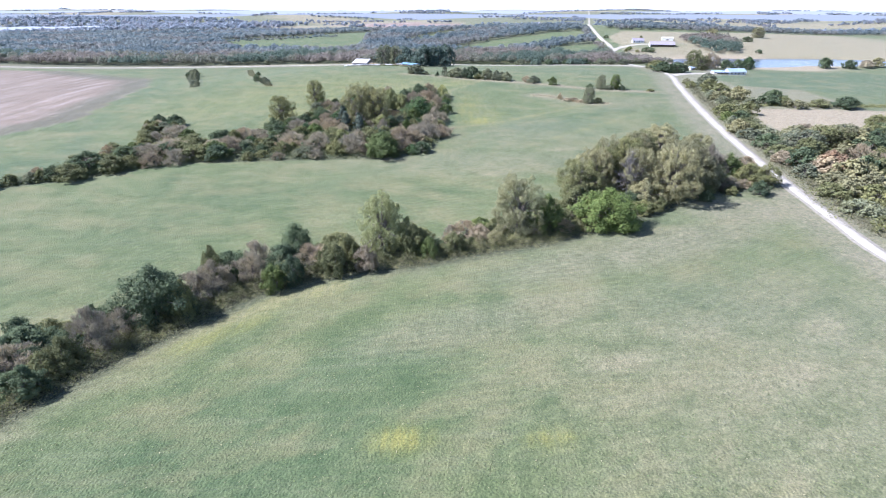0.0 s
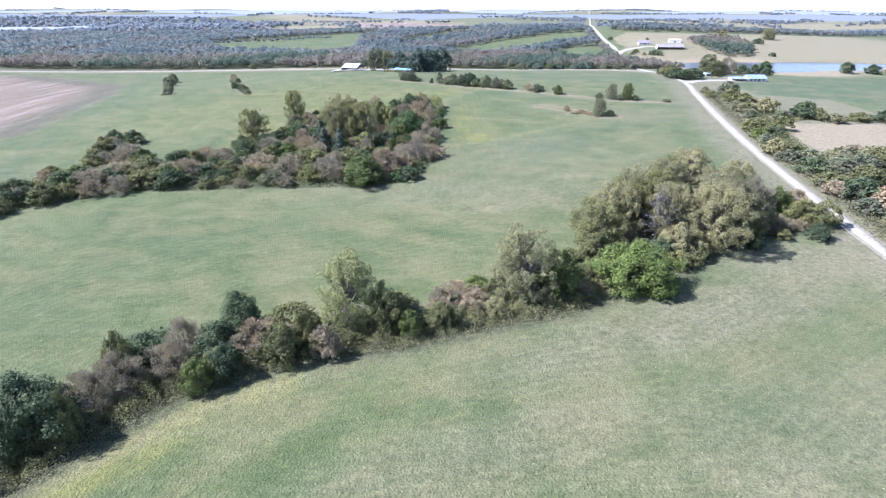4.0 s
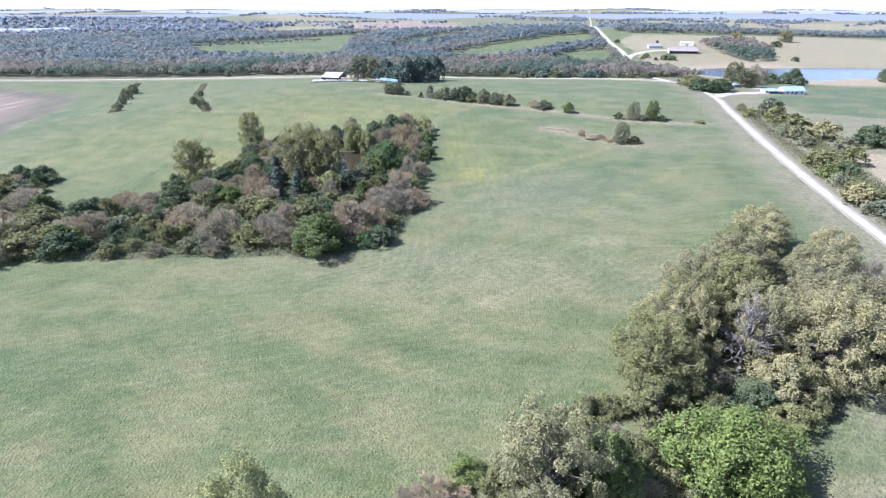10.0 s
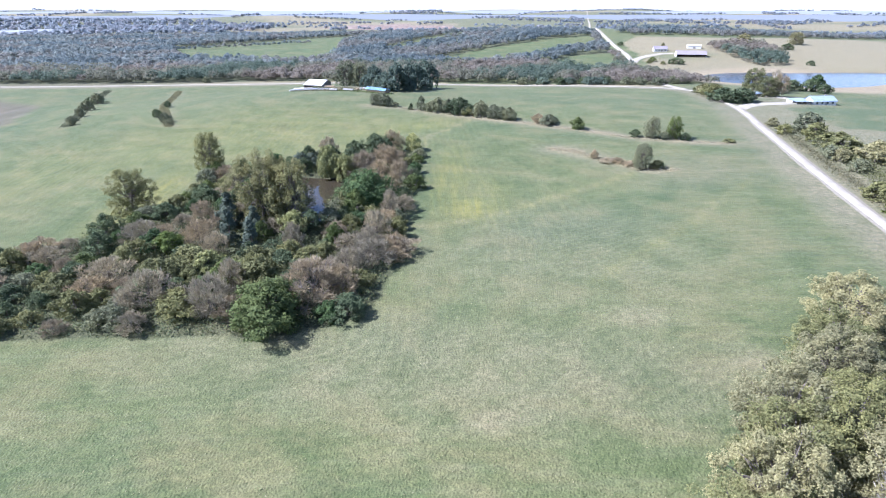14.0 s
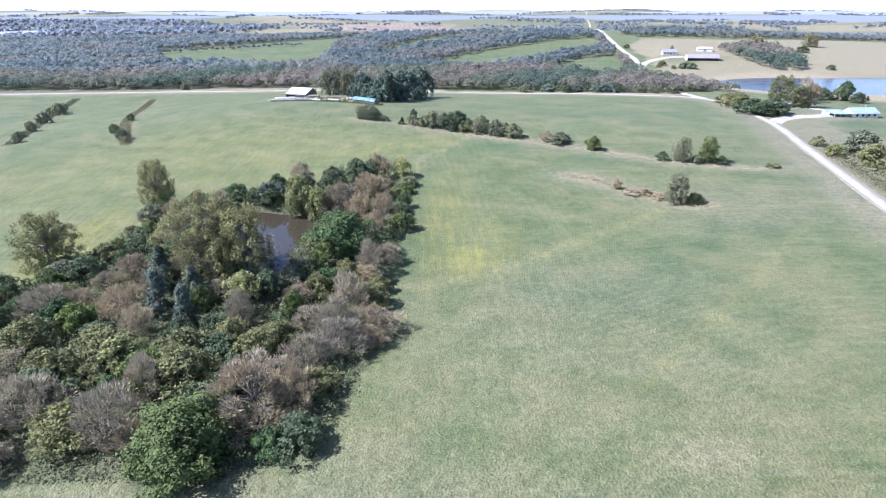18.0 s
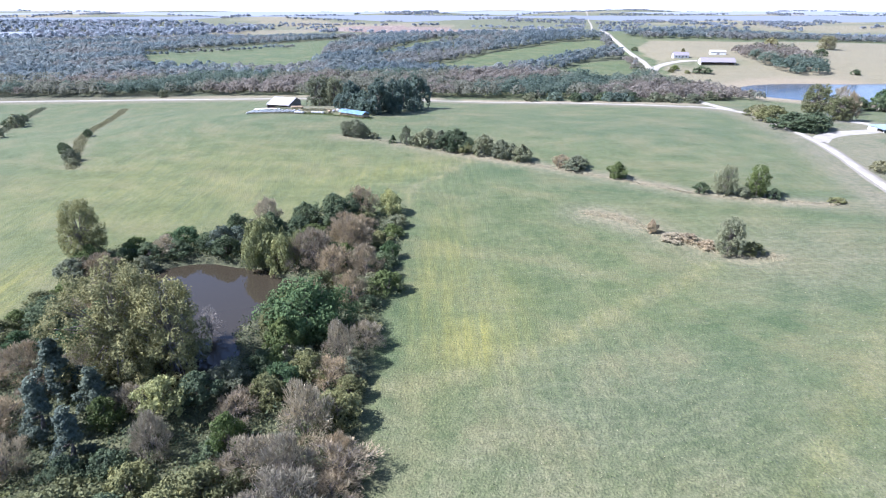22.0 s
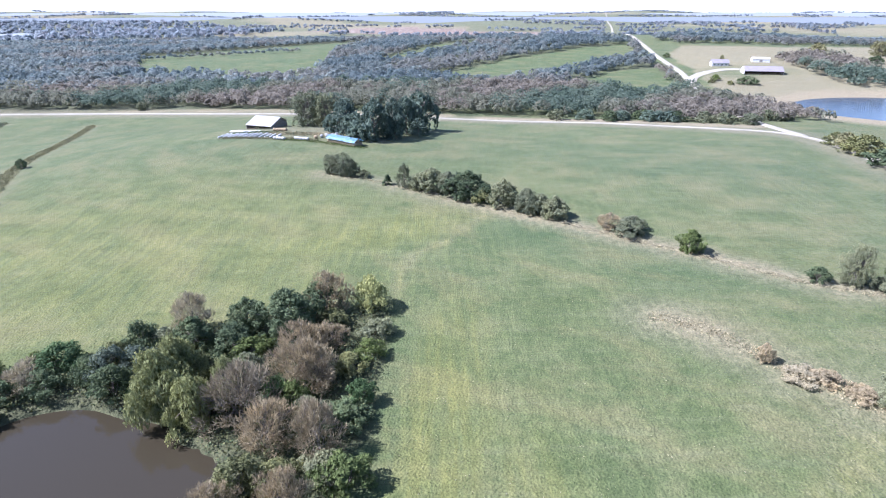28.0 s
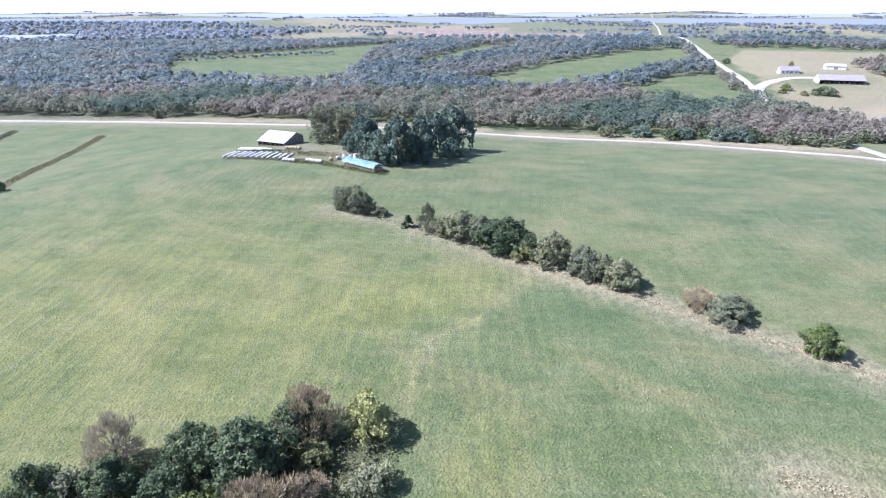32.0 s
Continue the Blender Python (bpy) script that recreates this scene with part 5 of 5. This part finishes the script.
def open_barn(x, y, turn):
    b = base_of("barn", x, y, turn, "open-fronted pole barn with weathered white metal roof", "barn", drop=0.4)
    L, front, back = 8.2, -9.6, 5.5
    roof_slope("roof", b, ROOF_METAL, -L, L, front, 2.7, 0, 6.2, ribs=22)
    roof_slope("roof", b, ROOF_METAL, -L, L, back, 3.8, 0, 6.2, ribs=22)
    gable_wall(b, GREY_BOARD, -L + 0.2, 0.15, front + 0.3, back - 0.2, 2.6, 0, 6.0)
    gable_wall(b, GREY_BOARD, L - 0.4, 0.15, front + 0.3, back - 0.2, 2.6, 0, 6.0)
    boxes("wall", GREY_BOARD, b, (0, back - 0.3, 1.9, 2 * L - 0.8, 0.15, 3.8))
    boxes("beam", POST_WOOD, b, (0, front + 0.4, 2.5, 2 * L - 0.4, 0.2, 0.3))
    for k in range(7):
        boxes("post", POST_WOOD, b, (-L + 0.5 + k * (2 * L - 1) / 6, front + 0.4, 1.2, 0.25, 0.25, 2.6))
    boxes("feed_rail", POST_WOOD, b, (0, front + 0.45, 0.9, 2 * L - 0.8, 0.1, 0.25))


def gabled_house(name, x, y, turn, w, d, eave, ridge, roof, label, windows=4, chimney=False, porch=False):
    h = base_of(name, x, y, turn, label, "house", drop=0.3)
    boxes("wall", SIDING, h, (0, -d / 2 + 0.1, eave / 2, w - 0.4, 0.2, eave))
    boxes("wall", SIDING, h, (0, d / 2 - 0.1, eave / 2, w - 0.4, 0.2, eave))
    for s in (-w / 2, w / 2 - 0.2):
        gable_wall(h, SIDING, s, 0.2, -d / 2, d / 2, eave, 0, ridge - 0.1)
    roof_slope("roof", h, roof, -w / 2 - 0.5, w / 2 + 0.5, -d / 2 - 0.6, eave - 0.25, 0, ridge, ribs=int(w))
    roof_slope("roof", h, roof, -w / 2 - 0.5, w / 2 + 0.5, d / 2 + 0.6, eave - 0.25, 0, ridge, ribs=int(w))
    for k in range(windows):
        window(h, -w / 2 + w * (k + 0.7) / (windows + 0.4), -d / 2, 1.6, 1.3, 1.2)
    boxes("door", GREY_BOARD, h, (w * 0.06, -d / 2 - 0.04, 1.05, 1.0, 0.1, 2.1), label="grey entrance door")
    if chimney:
        boxes("chimney", GREY_BOARD, h, (w * 0.2, 0.4, ridge + 0.3, 0.7, 0.7, 1.6))
    if porch:
        roof_slope("porch_roof", h, roof, -w / 2 - 11.5, -w / 2 - 0.6, -d / 2 - 0.8, 2.5, d / 2 + 0.8, 3.1, ribs=10)
        for k in range(4):
            boxes("porch_post", SIDING, h, (-w / 2 - 11.2 + k * 3.5, -d / 2 - 0.5, 1.2, 0.2, 0.2, 2.6))
        boxes("garage_wall", SIDING, h, (-w / 2 - 6.0, d / 2 + 0.2, 1.3, 10.6, 0.2, 2.6))
        boxes("garage_wall", SIDING, h, (-w / 2 - 11.2, 2.0, 1.25, 0.2, d * 0.6, 2.5))
    return h


def long_shed(name, x, y, turn, w, d, eave, ridge, roof, label, bays=0):
    s = base_of(name, x, y, turn, label, "shed", drop=0.5)
    roof_slope("roof", s, roof, -w / 2, w / 2, -d / 2 - 0.4, eave, 0, ridge, ribs=int(w / 1.5))
    roof_slope("roof", s, roof, -w / 2, w / 2, d / 2 + 0.4, eave, 0, ridge, ribs=int(w / 1.5))
    for e in (-w / 2 + 0.1, w / 2 - 0.3):
        gable_wall(s, SIDING, e, 0.2, -d / 2, d / 2, eave, 0, ridge - 0.1)
    boxes("wall", SIDING, s, (0, d / 2 - 0.1, eave / 2, w - 0.6, 0.2, eave))
    if bays:
        for k in range(bays + 1):
            boxes("post", POST_WOOD, s, (-w / 2 + 0.5 + k * (w - 1) / bays, -d / 2, eave / 2, 0.3, 0.3, eave))
    else:
        boxes("wall", SIDING, s, (0, -d / 2 + 0.1, eave / 2, w - 0.6, 0.2, eave))
        boxes("door", GREY_BOARD, s, (0, -d / 2 - 0.04, 1.3, 3.0, 0.1, 2.6), label="wide grey sliding door")


def bale_mesh(name, mat, dia, wide, lump):
    """A round bale lying along x, with soft shoulders and hollows."""
    bm = bmesh.new()
    rings, sides = [(-0.5, 0.0), (-0.5, 0.8), (-0.42, 0.98), (0, 1.02), (0.42, 0.98), (0.5, 0.8), (0.5, 0.0)], 12
    grid = []
    for u, r in rings:
        ring = []
        for k in range(sides):
            a = 2 * math.pi * k / sides
            q = dia / 2 * r * (1 + lump * noise.noise((u * 5, math.cos(a) * 2, math.sin(a) * 2)))
            ring.append(bm.verts.new((u * wide, q * math.cos(a), dia / 2 + q * math.sin(a) * 0.95)))
        grid.append(ring)
    for a, b in zip(grid, grid[1:]):
        for k in range(sides):
            bm.faces.new((a[k], a[(k + 1) % sides], b[(k + 1) % sides], b[k]))
    bmesh.ops.remove_doubles(bm, verts=bm.verts, dist=0.001)
    bmesh.ops.recalc_face_normals(bm, faces=bm.faces)
    me = bpy.data.meshes.new(name)
    bm.to_mesh(me)
    bm.free()
    me.polygons.foreach_set("use_smooth", [True] * len(me.polygons))
    me.materials.append(mat)
    return me


WRAPPED = bale_mesh("bale", WRAP, 0.9, 1.5, 0.07)
GREY_WRAP = plain_material("dirty grey bale wrap", (0.26, 0.255, 0.235), (0.44, 0.43, 0.40), 1.2, 0.5)
GREY_BALE = bale_mesh("bale", GREY_WRAP, 1.55, 1.5, 0.07)
HAY_BALE = bale_mesh("bale", HAY, 1.7, 1.5, 0.10)


def bale_row(x, y, turn, count, label, mesh=None):
    """A row of plastic-wrapped bales laid end to end on the slope."""
    r = base_of("bale_row", x, y, turn, label, "hay bales", "wrapped bale rows")
    m = r.matrix_world
    for k in range(count):
        ob = new("bale", mesh or WRAPPED)
        ob.parent = r
        at = m @ Vector((k * 1.5, 0, 0))
        ob.matrix_basis = pose(k * 1.5, 0.05 * math.sin(k * 2.3), float(land(at.x, at.y)) - m.translation.z - 0.05, 7 * k, 0, 0)


def single_bale(x, y, turn, mesh, label):
    ob = new("round_bale", mesh)
    ob.matrix_world = pose(x, y, float(land(x, y)) - 0.05, 0, 0, turn)
    tagged(ob, label, "hay bale", "loose bales")


def tarp_stack(x, y, turn):
    s = base_of("hay_stack", x, y, turn, "stack of round hay bales under a faded blue tarp", "hay stack")
    m = s.matrix_world
    for layer, (n, rows) in enumerate(((11, 3), (10, 2))):
        for j in range(rows):
            for k in range(n):
                ob = new("bale", HAY_BALE)
                ob.parent = s
                lx, ly = (k - n / 2 + 0.5) * 1.55, (j - rows / 2 + 0.5) * 1.7
                at = m @ Vector((lx, ly, 0))
                ob.matrix_basis = pose(lx, ly, float(land(at.x, at.y)) - m.translation.z - 0.05 + layer * 1.42)
    bm = bmesh.new()
    nx, ny = 26, 12
    grid = []
    for i in range(nx):
        row = []
        for j in range(ny):
            u, v = i / (nx - 1) * 2 - 1, j / (ny - 1) * 2 - 1
            lx, ly = u * 8.6, v * 3.1
            at = m @ Vector((lx, ly, 0))
            z = 3.25 - 1.35 * abs(v) ** 2.2 - 0.12 * abs(math.sin(i * 1.25)) + 0.1 * noise.noise((lx, ly, 2))
            row.append(bm.verts.new((lx, ly, float(land(at.x, at.y)) - m.translation.z + z)))
        grid.append(row)
    for i in range(nx - 1):
        for j in range(ny - 1):
            bm.faces.new((grid[i][j], grid[i + 1][j], grid[i + 1][j + 1], grid[i][j + 1]))
    bmesh.ops.solidify(bm, geom=bm.faces[:], thickness=0.03)
    part("tarp", bm, TARP, s, "creased faded blue tarpaulin")


open_barn(-81.6, 611.5, -20)
gabled_house("farmhouse", -12.0, 596.0, 20, 9.0, 8.0, 4.2, 6.6, SHINGLE, "white farmhouse with grey roof among dark trees", 3, True)
for k in range(12):
    bale_row(-95 + 2.75 * k, 573.5 - 0.72 * k, 90 + 2.0 * math.sin(k * 2.0), 8 if k < 9 else 6, "row of white plastic-wrapped round bales on the grass")
bale_row(-96, 596, -18, 12, "row of white-wrapped bales before the open barn")
bale_row(-96, 593, -18, 9, "row of white-wrapped bales before the open barn")
bale_row(-72, 589, -8, 5, "short row of grey-brown bales beside the barn", HAY_BALE)
bale_row(-64, 562, -14, 4, "short row of dirty grey-wrapped bales near the yard", GREY_BALE)
bale_row(-54, 561, -14, 5, "row of dirty grey-wrapped bales near the yard", GREY_BALE)
tarp_stack(-30.0, 553.5, -33)
brush("weeds", [(-92, 571), (-80, 568), (-68, 565), (-56, 562), (-44, 559)], 3.5, 9.0, 0.9, 0.4, SCRUB, "dry weeds round the bale rows", 82)
brush("weeds", [(-72, 580), (-58, 577), (-46, 574), (-38, 572)], 7.0, 6.0, 0.8, 0.45, STRAW, "straw-coloured weeds across the farmyard", 85)
brush("weeds", [(-90, 588), (-76, 584), (-62, 578), (-50, 574)], 5.0, 5.0, 1.0, 0.4, LEAVES["dark"], "green weeds in the farmyard", 83)
brush("weeds", [(-60, 560), (-44, 556), (-30, 549), (-20, 546)], 2.5, 8.0, 1.0, 0.4, LEAVES["green"], "green weeds along the yard edge", 84)
for k, (x, y, turn) in enumerate(((-43, 566, 20), (-40.5, 567.5, 70), (-38.5, 569.5, 10), (-41.5, 570, 110), (-37, 572, 40), (-45, 563, 0), (-36, 567, 130))):
    single_bale(x, y, turn, GREY_BALE if k != 5 else HAY_BALE, "dirty white-wrapped round bale lying in the farmyard" if k != 5 else "loose brown round hay bale in the farmyard")
gabled_house("ranch_house", 256.0, 521.0, 2, 15.0, 10.0, 2.7, 5.2, BLUE_ROOF, "white ranch house with pale blue metal roof and carport", 4, True, True)
long_shed("garden_shed", 231.0, 552.0, 10, 6.0, 5.0, 2.4, 3.6, BLUE_ROOF, "small white shed with pale blue roof by the driveway")
gabled_house("farmhouse", 291.0, 905.0, -8, 16.0, 9.0, 3.2, 6.2, BROWN_ROOF, "white farmhouse with dark roof on the far hill", 4)
long_shed("machine_shed", 310.0, 856.0, -12, 34.0, 15.0, 2.7, 6.6, BROWN_ROOF, "long open-bay shed with faded mauve roof", 9)
long_shed("pole_shed", 342.0, 925.0, -16, 17.0, 9.0, 3.4, 5.2, CREAM_ROOF, "cream-roofed metal shed beside the far farm")
ribbon("driveway_far", [(233, 826), (245, 850), (262, 868), (285, 880), (312, 872), (326, 866)], 6.0, GRAVEL, "pale gravel lane to the hill farm", "driveway", 0.3, ragged=0.25)

setting("beside the far farm", "far farm growth")
plant("shrub", "green", 257, 832, 5.0, 6.0)
plant("shrub", "dark", 277, 813, 6.5, 9.0)
plant("shrub", "olive", 250, 822, 3.5, 4.0)
plant("shrub", "olive", 262, 812, 3.5, 3.5)
plant("broad", "dusty", 300, 921, 8.0, 4.0)
plant("broad", "dusty", 436, 985, 14.0, 12.0)
plant("poplar", "dusty", 520, 1005, 17.0, 13.0)
plant("broad", "dark", 470, 935, 8.0, 9.0)
plant("shrub", "dark", 420, 800, 5.0, 5.0)
plant("shrub", "dark", 262, 975, 5.0, 5.0)
setting("beside the lake", "lake shore growth")
plant("broad", "dark", 432, 634, 9.0, 8.0)
plant("broad", "mauve", 455, 640, 8.0, 9.0)
plant("broad", "dusty", 470, 646, 10.0, 9.0)
plant("shrub", "brown", 262, 690, 4.0, 4.0)
plant("shrub", "sage", -218, 737, 5.5, 5.0)
plant("shrub", "brown", -68, 708, 6.5, 4.5)

setting("at the foot of the wood", "wood edge growth")
plant("shrub", "farm", 102, 659, 6.0, 7.5)
plant("shrub", "dark", 116, 651, 6.0, 7.5)
plant("shrub", "farm", 122, 651, 6.0, 7.5)
plant("shrub", "farm", 138, 646, 6.0, 7.5)
plant("shrub", "farm", 142, 643, 6.0, 7.5)
plant("shrub", "farm", 148, 641, 6.0, 7.5)
plant("shrub", "dark", 153, 640, 6.0, 7.5)
plant("shrub", "sage", 167, 636, 6.0, 7.5)
plant("shrub", "sage", 176, 630, 6.0, 7.5)
plant("shrub", "sage", 190, 628, 6.0, 7.5)
plant("shrub", "sage", 208, 644, 6.0, 7.5)
plant("shrub", "sage", 216, 645, 6.0, 7.5)
plant("shrub", "sage", 85, 661, 6.0, 7.5)
plant("shrub", "dark", 137, 653, 6.0, 7.5)

# ---- glowing bands in place of haze and bright sky, all round ----
def haze_glow_band(reach, top, wave, seed, colour, glow, start=-0.075, stop=1.075):
    m = bpy.data.materials.new("glowing haze and sky")
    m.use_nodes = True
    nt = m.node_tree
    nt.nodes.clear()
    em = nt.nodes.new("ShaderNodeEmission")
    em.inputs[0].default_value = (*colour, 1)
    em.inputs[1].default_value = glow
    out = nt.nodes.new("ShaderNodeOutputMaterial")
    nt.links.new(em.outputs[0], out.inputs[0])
    verts, faces, n = [], [], 260
    for k in range(n + 1):
        a = math.pi * (start + (stop - start) * k / n)
        z = top - 30 * (1 - min(1.0, k / n * 4)) * (start > 0) + wave * noise.noise((k * 0.07, seed, 0)) + wave * 0.3 * noise.noise((k * 0.5, seed + 4, 0))
        for h in (-20, z):
            verts.append((reach * math.cos(a), reach * math.sin(a), h))
    for k in range(n):
        faces.append((2 * k, 2 * k + 2, 2 * k + 3, 2 * k + 1))
    me = bpy.data.meshes.new("backdrop")
    me.from_pydata(verts, [], faces)
    me.materials.append(m)
    tagged(new("backdrop", me), "glowing pale blue band added for horizon haze and sky", "backdrop", kind="structure")


haze_glow_band(4790, 64, 9, 0, (0.94, 0.97, 1.0), 0.42)
haze_glow_band(3900, 53, 5, 7, (0.84, 0.91, 1.0), 0.33)
haze_glow_band(3100, 40, 6, 13, (0.80, 0.88, 0.96), 0.27)
# Nearer glowing band, added on the left where haze whitens the distance.
haze_glow_band(1950, 19, 5, 21, (0.88, 0.93, 1.0), 0.36, 0.60, 0.86)
# Tall white glowing band, added behind the rest as bright sky.
haze_glow_band(4795, 260, 4, 30, (0.95, 0.98, 1.0), 0.62)
